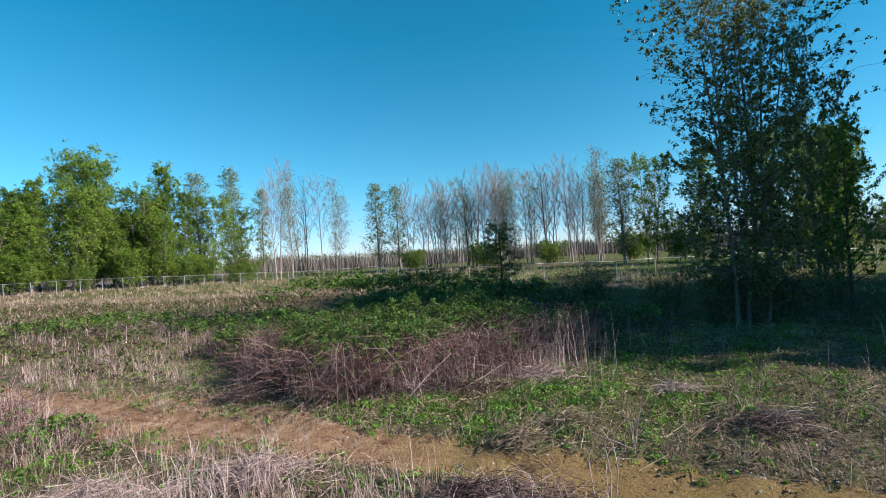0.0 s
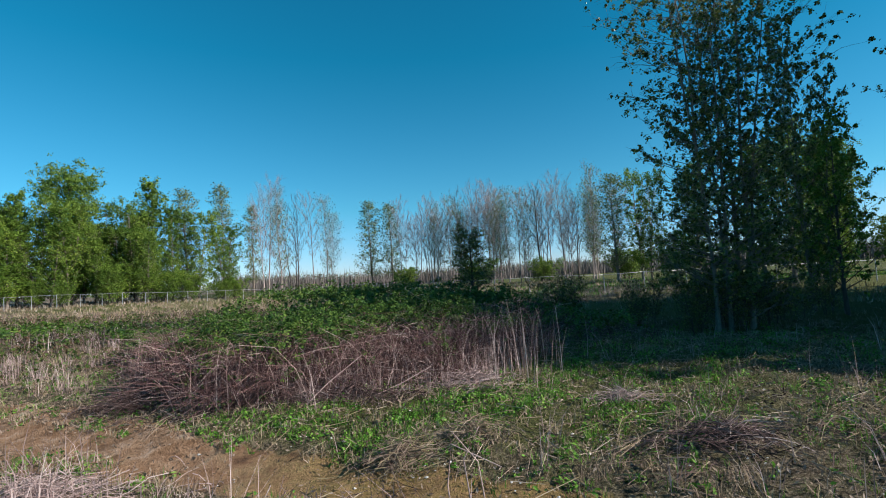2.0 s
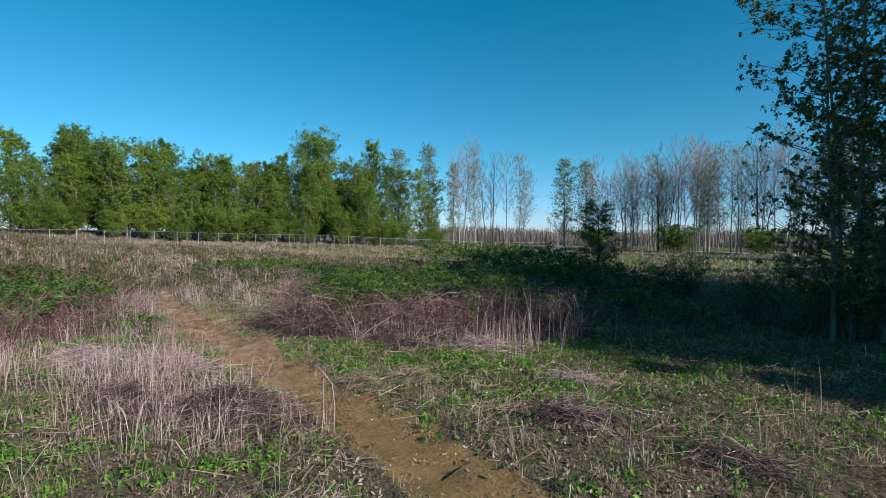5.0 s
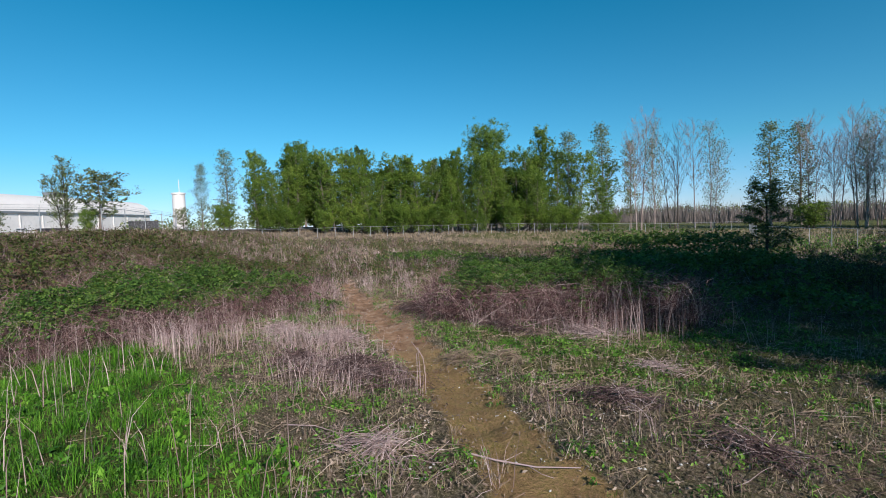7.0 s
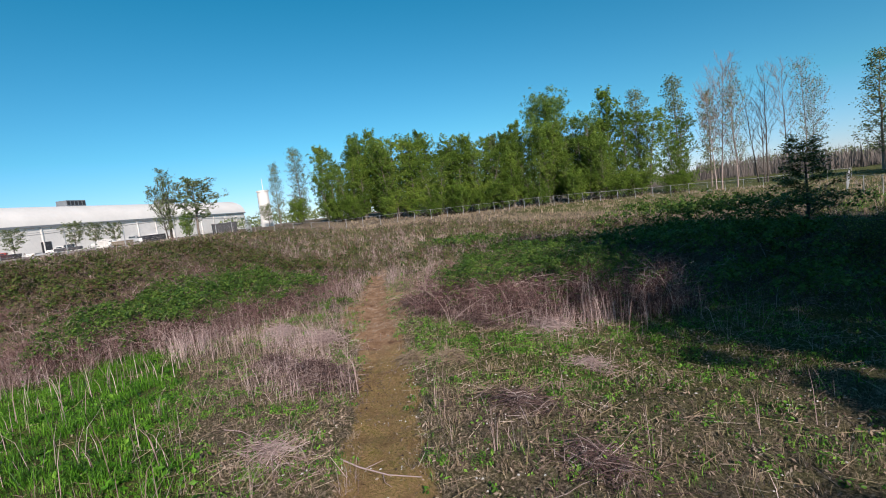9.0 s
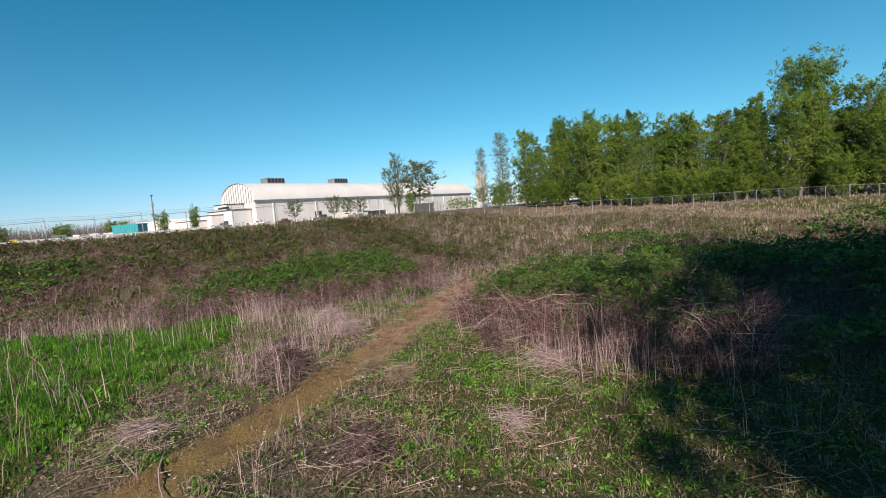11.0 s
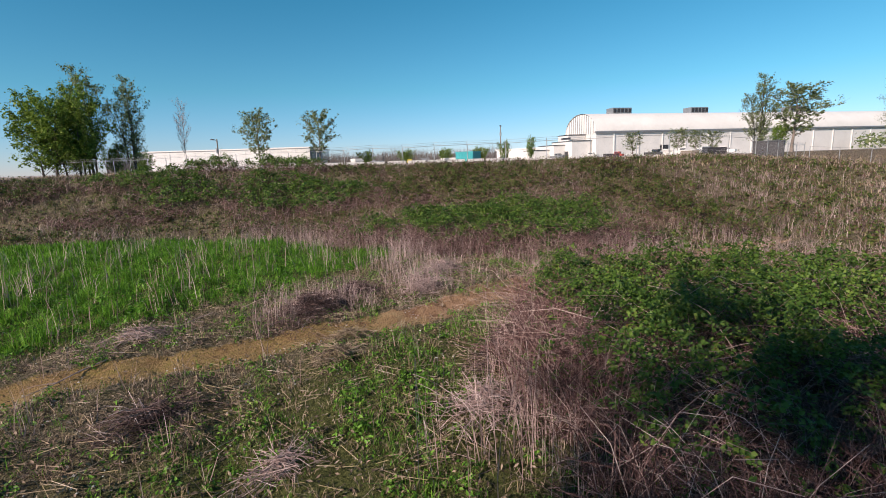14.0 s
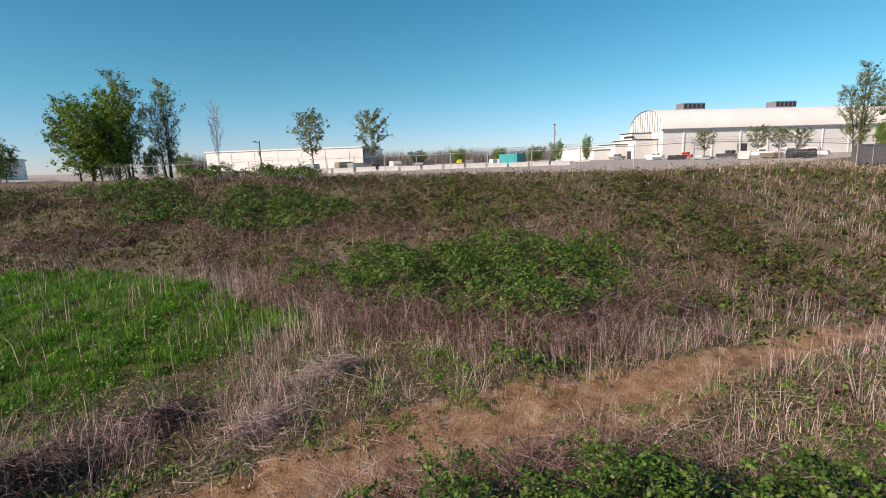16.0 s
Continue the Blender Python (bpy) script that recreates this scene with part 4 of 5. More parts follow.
x, y = scatter(rng, 31000, -13, 22, -4, 26, lambda x, y: turf(x, y) * (0.25 + 0.75 * smooth(-0.6, 0.4, ripple(x, y, 2.7, 3.0))))
x, y, a = tufts(x, y, 8, 0.06, rng)
blades(h, on_ground(x, y), rng.uniform(0.04, 0.24, len(x)) * (1 + 0.6 * smooth(-0.2, 0.8, ripple(x, y, 2.7, 3.0))), rng.uniform(0.006, 0.013, len(x)), rng, 1.1, 0.5, a)
x, y = scatter(rng, 15000, -36, 30, -40, 60, lambda x, y: turf(x, y) * (1 - smooth(16, 10, np.hypot(x - 4, (y - 11) * 1.2))))
x, y, a = tufts(x, y, 6, 0.15, rng)
blades(h, on_ground(x, y), rng.uniform(0.1, 0.35, len(x)), rng.uniform(0.015, 0.035, len(x)), rng, 0.9, 0.5, a)
x, y = scatter(rng, 16000, -80, 40, -60, 110, lambda x, y: (1 - site_zone(x, y)) * smooth(28, 40, np.hypot(x, y - 8)))
x, y, a = tufts(x, y, 5, 0.3, rng)
blades(h, on_ground(x, y), rng.uniform(0.2, 0.6, len(x)), rng.uniform(0.04, 0.09, len(x)), rng, 0.7, 0.5, a)
stuff("dry_turf", h, M_LITTER, "short matted dead grass", "grass")

# dead leaves and crumbs of stem on the earth
h = Heap()
x, y = scatter(rng, 150000, -13, 20, -2, 25, lambda x, y: (0.75 + 0.4 * ripple(x, y, 1.9, 2.0)) * (0.2 + 0.8 * off_trail(x, y, 0.5)) * (1 - 0.8 * green_zone(x, y)))
p = on_ground(x, y)
p[:, 2] += 0.02 + np.abs(rng.normal(0.0, 0.05, len(x)))
leaves(h, p, rng.uniform(0.012, 0.042, len(x)), rng, 0.5, 2.6)
stuff("leaf_litter", h, M_DEAD, "brown and bleached dead leaves on the earth", "leaf litter")

# lawn past the fence
h = Heap()
x, y = scatter(rng, 7000, 2, 60, 46, 95, lawn_zone)
x, y, a = tufts(x, y, 4, 0.3, rng)
blades(h, on_ground(x, y), rng.uniform(0.1, 0.25, len(x)), rng.uniform(0.05, 0.1, len(x)), rng, 0.7, 0.5, a)
stuff("lawn_grass", h, M_GRASS, "short green lawn past the fence", "grass")

# fallen stems
h = Heap()


def fallen(x, y):
    pile = 0.9 * np.exp(-(((x - 0.8) / 1.8) ** 2 + ((y - 7.3) / 1.2) ** 2)) + 0.8 * np.exp(-(((x - 6.0) / 1.6) ** 2 + ((y - 9.4) / 0.9) ** 2)) + 0.5 * np.exp(-(((x - 1.5) / 3.5) ** 2 + ((y - 13.3) / 0.8) ** 2))
    return np.clip(pile + 0.12 + 0.25 * ripple(x, y, 0.8, 5.0), 0, 1) * off_trail(x, y, 0.5) * (1 - 0.7 * green_zone(x, y))


x, y = scatter(rng, 24000, -14, 16, 0, 20, fallen)
k = len(x)
a, ln = rng.uniform(0, np.pi, k), rng.uniform(0.12, 0.7, k)
d = np.stack([np.cos(a), np.sin(a)], 1) * ln[:, None] / 2
z0, z1 = rng.uniform(0.0, 0.12, k), rng.uniform(0.0, 0.2, k)
p0 = np.stack([x - d[:, 0], y - d[:, 1], height(x - d[:, 0], y - d[:, 1]) + z0], 1)
p1 = np.stack([x + d[:, 0], y + d[:, 1], height(x + d[:, 0], y + d[:, 1]) + z1], 1)
sd = np.stack([-np.sin(a), np.cos(a), np.zeros(k)], 1) * rng.uniform(0.002, 0.006, k)[:, None]
upv = np.array([0, 0, 0.007])
n = np.arange(k)[:, None] * 6
h.add(np.stack([p0 - sd, p0 + sd, p0 + upv, p1 - sd, p1 + sd, p1 + upv], 1).reshape(-1, 3), np.concatenate([n + np.array([[0, 2, 5, 3]]), n + np.array([[2, 1, 4, 5]])]))
stuff("fallen_stems", h, M_LITTER, "flattened dead stems lying crosswise", "plant litter")

# tall pale stalks
h = Heap()


def stalky(x, y):
    w = 0.9 * smooth(-6.0, -9.0, x) * smooth(15.0, 17.5, y) * (1 - smooth(32, 42, y)) * smooth(-40, -30, x) * smooth(-0.5, 0.5, ripple(x, y, 0.5, 2.0) + 0.25 * ripple(x, y, 1.6)) + 0.8 * np.exp(-(((x + 11.5) / 2.6) ** 2 + ((y - 13.0) / 2.0) ** 2))
    w = w + 1.2 * np.exp(-(((x + 8.0 + 0.06 * y) / 0.9) ** 2)) * smooth(9, 6, y) * smooth(-30, -20, y)
    w = w + 0.8 * np.exp(-(((x - 0.6) / 1.7) ** 2 + ((y - 7.0) / 1.2) ** 2)) + 0.6 * np.exp(-(((x + 3.4) / 2.4) ** 2 + ((y - 8.2) / 1.5) ** 2))
    w = w + 0.55 * np.exp(-(((x - 2.4) / 1.4) ** 2 + ((y - 15.2) / 1.0) ** 2)) + 0.5 * smooth(40, 44, y) * (1 - smooth(47, 50, y)) * smooth(2, 6, x)
    w = w + 0.2 * np.exp(-(((x + 27) / 3.0) ** 2 + ((y - 8.0) / 4.0) ** 2)) + 0.3 * np.exp(-(((x + 31) / 1.6) ** 2)) * smooth(14, 8, y) * smooth(-50, -30, y)
    w = w + 0.35 * np.exp(-(((x + 8.0) / 1.6) ** 2 + ((y - 10.0) / 2.4) ** 2)) + 0.02
    return np.clip(w * (0.45 + 0.9 * ripple(x, y, 0.9, 7.0)), 0, 1) * off_trail(x, y, 0.6) * (1 - 0.9 * green_zone(x, y)) * (1 - site_zone(x, y))


x, y = scatter(rng, 30000, -14, 12, -2, 22, stalky)
x, y, a = tufts(x, y, 6, 0.13, rng)
blades(h, on_ground(x, y), rng.uniform(0.25, 1.3, len(x)) * (0.8 + 0.3 * ripple(x, y, 1.4, 3.0)), rng.uniform(0.006, 0.013, len(x)), rng, 0.6, 0.45, a)
x, y = scatter(rng, 44000, -45, 30, -45, 55, lambda x, y: stalky(x, y) * (1 - ((x > -14) & (x < 12) & (y > -2) & (y < 22))))
x, y, a = tufts(x, y, 7, 0.2, rng)
blades(h, on_ground(x, y), rng.uniform(0.25, 1.15, len(x)) * (0.8 + 0.35 * ripple(x, y, 0.9, 5.0)), rng.uniform(0.01, 0.02, len(x)), rng, 0.45, 0.45, a)
x, y = scatter(rng, 3200, -10, 10, -14, 6, lambda x, y: green_zone(x, y) * smooth(-0.4, 0.7, ripple(x, y, 0.8, 1.0)))
blades(h, on_ground(x, y), rng.uniform(0.6, 1.5, len(x)), rng.uniform(0.012, 0.022, len(x)), rng, 0.45, 0.5)
x, y = scatter(rng, 2600, -12, -4, -6, 8.5, lambda x, y: 0.9 * np.exp(-(((y - 5.6 - 0.1 * (x + 8)) / 0.9) ** 2)) + 0.8 * np.exp(-(((x + 9.2) / 0.7) ** 2)))
x, y, a = tufts(x, y, 3, 0.12, rng)
blades(h, on_ground(x, y), rng.uniform(0.4, 1.5, len(x)), rng.uniform(0.006, 0.014, len(x)), rng, 0.35, 0.5, a)
# stalks along the foot of the bramble mound
ang = rng.uniform(radians(185), radians(370), 260)
x, y = 0.3 + 5.5 * rng.uniform(0.86, 1.08, 260) * np.cos(ang), 17.3 + 3.8 * rng.uniform(0.86, 1.08, 260) * np.sin(ang)
x, y, a = tufts(x, y, 3, 0.1, rng)
blades(h, on_ground(x, y), rng.uniform(0.4, 1.6, len(x)) * (0.75 + 0.4 * ripple(x, y, 2.6, 4.0)), rng.uniform(0.006, 0.012, len(x)), rng, 0.42, 0.4)
x, y = rng.normal(5.0, 0.8, 60), rng.normal(14.6, 0.6, 60)
blades(h, on_ground(x, y), rng.uniform(1.0, 2.2, 60), rng.uniform(0.008, 0.014, 60), rng, 0.16, 0.3)
stuff("tall_dry_stalks", h, M_STALK, "tall pale dead stalks standing in drifts", "dry grass")

# scrub on the slope and the rough ground
def scrubby(x, y):
    c = down_bank(x, y)
    bank = smooth(-9, -12, c) * (1 - smooth(-32, -36, c)) * (y < 26) + 0.75 * smooth(14, 20, y) * smooth(-6, -11, x) * smooth(-60, -40, x)
    return np.clip(bank * (0.75 + 0.6 * ripple(x, y, 0.55, 9.0)), 0, 1) * off_trail(x, y, 0.9) * (1 - green_zone(x, y)) * (1 - site_zone(x, y))


h = Heap()
x, y = scatter(rng, 46000, -48, 16, -55, 50, lambda x, y: scrubby(x, y) * smooth(-0.9, 0.5, ripple(x, y, 1.3, 6.0)))
size = rng.uniform(0.14, 0.5, len(x)) * (1 + 0.6 * ripple(x, y, 0.8, 3.0))
domes(h, on_ground(x, y), size, size * rng.uniform(0.8, 1.9, len(x)), 17, 0.105, rng, 1.4, 0.0, 0.5)
stuff("scrub", h, M_SCRUB, "low mixed scrub, brown and green", "scrub")
h = Heap()
x, y = scatter(rng, 19000, -48, 16, -55, 50, lambda x, y: scrubby(x, y) * smooth(-0.6, 0.6, ripple(x, y, 0.4, 12.0) + 0.3 * ripple(x, y, 1.9, 3.0) + 0.2))
x, y, a = tufts(x, y, 6, 0.16, rng)
blades(h, on_ground(x, y), rng.uniform(0.25, 0.95, len(x)), rng.uniform(0.012, 0.026, len(x)), rng, 0.7, 0.5, a)
stuff("brown_scrub_stems", h, M_CANE, "dead brown stems over the slope", "scrub")

# pale stones along the trail
h = Heap()
x, y = scatter(rng, 15000, -2, 16, 3, 14, lambda x, y: (0.6 * np.exp(-(((trail_distance(x, y) - 1.1) / 0.5) ** 2)) * smooth(1, 5, x) + 0.3) * smooth(0.0, 0.9, ripple(x, y, 2.2, 8.0)))
k = len(x)
octa = np.array([[1, 0, 0], [-1, 0, 0], [0, 1, 0], [0, -1, 0], [0, 0, 0.7], [0, 0, -0.7]], float)
tri = np.array([[0, 2, 4], [2, 1, 4], [1, 3, 4], [3, 0, 4], [2, 0, 5], [1, 2, 5], [3, 1, 5], [0, 3, 5]])
v = octa[None] * rng.uniform(0.008, 0.032, k)[:, None, None] * rng.uniform(0.6, 1.3, (k, 6, 1)) + on_ground(x, y)[:, None] + [0, 0, 0.03]
h.add(v.reshape(-1, 3), (np.arange(k)[:, None, None] * 6 + tri[None]).reshape(-1, 3))
stuff("pebbles", h, M_STONE, "scattered pale pebbles beside the trail", "stones")


# ---- brush piles, sticks, lone stalks ----
def brush_pile(seed, x, y, rx, ry, tall, n, mat, label):
    """A low heap of crossed dead stems."""
    rng = np.random.default_rng(seed)
    a, q = rng.uniform(0, 2 * np.pi, n), np.abs(rng.normal(0, 0.6, n))
    b, ln, t = rng.uniform(0, 2 * np.pi, (n, 1)), rng.uniform(0.2, 0.95, (n, 1)), np.linspace(-0.5, 0.5, 4)[None]
    rise = (tall * np.maximum(0.0, 1 - q) * rng.uniform(0.1, 1.0, n))[:, None]
    arc = np.stack([(x + q * rx * np.cos(a))[:, None] + np.cos(b) * ln * t, (y + q * ry * np.sin(a))[:, None] + np.sin(b) * ln * t, rise + rng.normal(0, 0.3, (n, 1)) * ln * t + 0.06 * np.cos(t * 3) + rng.normal(0, 0.012, (n, 4))], 2)
    arc[..., 2] = np.maximum(arc[..., 2], 0.005) + height(arc[..., 0], arc[..., 1])
    r0 = rng.uniform(0.003, 0.0075, n)
    h = Heap()
    tubes(h, arc, r0, r0 * 0.5)
    ob = thing("brush_pile", label, "brush", group="heaps of dead stems")
    tagged(part("stem_tangle", h.mesh("brush_stems", mat), ob), kind="stuff")


brush_pile(1, 6.7, 9.0, 1.3, 0.7, 0.3, 420, M_CANE, "low purplish heap of dead stems on the turf")
brush_pile(2, 0.8, 7.2, 2.0, 1.1, 0.6, 1300, M_CANE, "tangled heap of dead brambles beside the trail")
brush_pile(3, -2.6, 9.2, 1.5, 0.9, 0.45, 500, M_STALK, "matted dry grass heap beside the trail")
brush_pile(4, 3.2, 10.2, 0.9, 0.4, 0.3, 260, M_LITTER, "low dry tuft on the turf")
brush_pile(5, 2.1, 9.6, 0.7, 0.45, 0.3, 240, M_LITTER, "low dry tuft on the turf")
brush_pile(6, 9.2, 8.0, 1.2, 0.6, 0.25, 320, M_CANE, "low heap of dead stems near the trail")
brush_pile(7, 6.6, 11.9, 0.9, 0.35, 0.18, 160, M_STALK, "strewn pale stems in the weeds")
brush_pile(8, 1.2, 13.3, 2.8, 0.4, 0.4, 520, M_CANE, "dead stems fallen along the bramble mound")
brush_pile(9, 4.2, 4.6, 1.4, 0.7, 0.25, 300, M_STALK, "flattened pale grass by the trail")
brush_pile(10, -5.0, 8.6, 1.6, 1.0, 0.5, 500, M_STALK, "matted dry grass in the open field")
brush_pile(11, -1.6, 7.0, 1.6, 0.9, 0.4, 700, M_CANE, "purplish heap of dead stems in dry grass")
brush_pile(12, -0.6, 13.4, 2.4, 0.5, 0.45, 700, M_CANE, "dead canes slumped along the bramble mound")
brush_pile(13, -4.2, 14.4, 1.4, 0.7, 0.5, 420, M_CANE, "dead canes slumped along the bramble mound")
brush_pile(14, 3.9, 14.0, 1.2, 0.8, 0.4, 420, M_STALK, "pale broken stalks at the mound's foot")


def stick(name, label, pts, r0, r1, mat=M_STALK, twigs=()):
    ob = thing(name, label, "branch", group="fallen sticks")
    h = Heap()
    tube(h, [(x, y, float(height(x, y)) + z) for x, y, z in pts], np.linspace(r0, r1, len(pts)), 6)
    part("stem", h.mesh("stick_stem", mat, True), ob)
    for tw in twigs:
        h = Heap()
        tube(h, [(x, y, float(height(x, y)) + z) for x, y, z in tw], np.linspace(r1, r1 * 0.5, len(tw)), 4)
        part("twig", h.mesh("stick_twig", mat, True), ob)


stick("fallen_branch", "pale bare branch lying across the trail", [(5.4, 5.4, 0.05), (6, 5.5, 0.08), (6.6, 5.7, 0.05), (7.2, 5.95, 0.1)], 0.018, 0.008, M_STALK, [[(6.1, 5.52, 0.08), (6.3, 5.8, 0.2)], [(6.5, 5.65, 0.06), (6.8, 5.5, 0.16), (7, 5.5, 0.14)]])
stick("fallen_branch", "pale dead stem leaning on the bramble mound", [(0.1, 13, 0.05), (0.6, 13.2, 0.5), (1.3, 13.6, 0.95)], 0.014, 0.007)
stick("fallen_branch", "pale dead stem lying along the brambles", [(1.6, 13.3, 0.15), (2.2, 13.6, 0.35), (2.9, 13.9, 0.6)], 0.014, 0.007)
stick("fallen_branch", "thin grey stem lying in the grass", [(1.9, 4.4, 0.05), (2.5, 4.6, 0.1), (3.2, 4.7, 0.06)], 0.012, 0.006)
stick("fallen_branch", "thin dark stem lying beside the trail", [(3.3, 6.2, 0.03), (3.8, 6.1, 0.1), (4.3, 6.2, 0.04)], 0.01, 0.005, M_DARKBARK)
stick("dry_stalk", "tall bent white stalk beside the trail", [(2.7, 7.2, 0), (2.75, 7.2, 0.5), (2.7, 7.25, 0.95), (2.9, 7.4, 1.2)], 0.009, 0.005)
stick("dry_stalk", "tall bent white stalk beside the trail", [(2.85, 7.35, 0), (2.9, 7.3, 0.5), (2.85, 7.3, 0.9), (2.6, 7.2, 1.25)], 0.009, 0.005)
stick("dry_stalk", "tall bent white stalk beside the trail", [(2.6, 7.45, 0), (2.55, 7.5, 0.6), (2.6, 7.4, 1.05), (3.05, 7.1, 0.85)], 0.009, 0.005)
stick("dry_stalk", "thin leaning stalk at the edge of the shade", [(4.4, 14.8, 0), (4.5, 14.7, 0.7), (4.75, 14.6, 1.5)], 0.008, 0.004)
stick("dry_stalk", "thin leaning stalk at the edge of the shade", [(5, 15.2, 0), (4.8, 15.1, 0.8), (4.4, 14.9, 1.6)], 0.008, 0.004)
stick("dry_stalk", "thin upright stalk in the clearing", [(6.4, 15.2, 0), (6.42, 15.2, 0.7), (6.4, 15.25, 1.3)], 0.007, 0.004)
stick("dry_stalk", "thin upright stalk in the clearing", [(7.6, 16, 0), (7.65, 16, 0.6), (7.6, 16, 1.2)], 0.007, 0.004)


# ---- works yard ----
def warehouse():
    """Long white shed with an arched roof; its near corner at the origin, length along +x, width along +y."""
    ob = thing("warehouse", "long white metal warehouse with an arched pale roof", "warehouse", (-194.0, -18.5, 3.65), math.degrees(math.atan2(125, -109)), kind="")
    length, width, eave, rise = 166.0, 24.0, 10.6, 7.8
    part("wall", box_mesh("warehouse_wall", M_WHITE, (0, 0, 0, length, width, eave)), ob)
    h = Heap()
    a = np.linspace(0, np.pi, 17)
    prof = np.stack([np.zeros(17), width / 2 - (width / 2 + 0.5) * np.cos(a), eave + rise * np.sin(a)], 1)
    for x0, x1 in ((-0.6, length + 0.6),):
        outer = np.concatenate([prof + [x0, 0, 0], prof + [x1, 0, 0]])
        n = np.arange(16)
        h.add(outer, np.stack([n, n + 1, n + 18, n + 17], 1))
    part("roof", h.mesh("warehouse_roof", M_ROOF, True), ob, "pale curved sheet roof")
    h = Heap()
    cap = np.concatenate([prof + [-0.02, 0, 0], [[-0.02, width / 2, eave]]])
    n = np.arange(16)
    h.add(cap, np.stack([n, n + 1, np.full(16, 17)], 1))
    part("gable", h.mesh("warehouse_gable", M_WHITE), ob, "ribbed white gable")
    for k in range(12):
        ribs = part("gable_rib", box_mesh("gable_rib", M_GREY, (-0.25, 2 + k * 1.8, eave - 1, -0.05, 2.15 + k * 1.8, eave + rise * math.sqrt(max(0.02, 1 - ((2 + k * 1.8 - 12) / 12.3) ** 2)) - 0.2)), ob)
    part("eave_gutter", box_mesh("eave_gutter", M_GREY, (-0.8, -0.75, eave - 0.75, length + 0.8, -0.05, eave - 0.05)), ob, "dark eaves band")
    for k in range(14):
        part("wall_column", box_mesh("wall_column", M_WHITE, (8 + k * 11.4, -0.3, 0, 8.4 + k * 11.4, -0.02, eave - 0.8)), ob)
    for s in (18, 57, 112):
        v = part("roof_vent", box_mesh("roof_vent", M_GREY, (s - 4.5, 9.5, eave + rise - 0.6, s + 4.5, 14.5, eave + rise + 2.3)), ob, "grey louvred roof vent")
        for q in range(5):
            part("louvre", box_mesh("louvre", M_DARK, (s - 4.2 + q * 1.8, 9.35, eave + rise + 0.3, s - 3.0 + q * 1.8, 9.48, eave + rise + 1.9)), v)
    # stepped lean-to blocks before the gable
    for x0, y0, x1, y1, z1 in ((-9, 3, -0.3, 21, 7.0), (-8, 8, -0.3, 17, 9.6), (-14, 9, -9.1, 23, 5.6), (-21, 13, -14.1, 24, 3.8)):
        part("annex_block", box_mesh("annex_block", M_WHITE, (x0, y0, 0, x1, y1, z1), bevel=0.05), ob)
        part("annex_roof", box_mesh("annex_roof", M_DARK, (x0 - 0.3, y0 - 0.3, z1 + 0.004, x1 + 0.25, y1 + 0.3, z1 + 0.25)), ob)
    part("loading_door", box_mesh("loading_door", M_DARK, (30, -0.12, 0, 34, -0.01, 4.5)), ob, "dark roller door")
    part("loading_door", box_mesh("loading_door", M_DARK, (-9.1, 6, 0, -9.01, 9, 3)), ob, "dark roller door")
    for z, y0, y1 in ((8.4, 6, 14), (5.4, 11, 16)):
        part("gable_window", box_mesh("gable_window", M_DARK, (-9.12 if z < 8 else -8.12, y0, z - 0.5, -9.02 if z < 8 else -8.02, y1, z + 0.3)), ob)


warehouse()


def chimney():
    ob = thing("silo_tower", "white cylindrical tower rising behind trees", "tower", (-166.8, 69.4, 3.6))
    part("shaft", rod_mesh("tower_shaft", M_WHITE, ((0, 0, 0), (0, 0, 13), 2.2, 2.0), sides=20), ob)
    part("cap", rod_mesh("tower_cap", M_WHITE, ((0, 0, 13), (0, 0, 13.5), 2.3, 2.3), sides=20), ob)
    part("mast", rod_mesh("tower_mast", M_WHITE, ((0.8, 0, 13.4), (0.8, 0, 18), 0.14, 0.08), sides=6), ob)


chimney()


def shed(label, a, b, tall, deep, glass):
    ax, ay = a
    length = math.hypot(b[0] - ax, b[1] - ay)
    ob = thing("white_shed", label, "building", (ax, ay, 3.6), math.degrees(math.atan2(b[1] - ay, b[0] - ax)))
    part("wall", box_mesh("shed_wall", M_WHITE, (0, 0, 0, length, deep, tall)), ob)
    part("roof", box_mesh("shed_roof", M_ROOF, (-0.5, -0.5, tall + 0.004, length + 0.5, deep + 0.5, tall + 0.5)), ob)
    for k in range(int(length / 12)):
        part("wall_panel", box_mesh("shed_panel", M_WHITE, (4 + k * 12, -0.15, 0.3, 13 + k * 12, -0.01, tall - 0.6)), ob)
    if glass:
        part("window_band", box_mesh("shed_glass", M_GLASS, (length + 0.1, 0.5, 1.5, length + 6, deep - 1, tall - 1.0)), ob, "dark glazed end")
        part("window_roof", box_mesh("shed_glass_roof", M_GREY, (length + 0.1, 0, tall - 0.99, length + 6.4, deep, tall - 0.5)), ob)


shed("long low white shed across the yard", (-132.7, -219.7), (-173.1, -150.8), 9.5, 20, True)
shed("distant pale shed behind yard trees", (-53.3, -192.1), (-12.7, -205.7), 6.0, 15, False)
shed("low pale annex far across the yard", (-213.2, -68.5), (-204.6, -41.8), 5.0, 12, False)


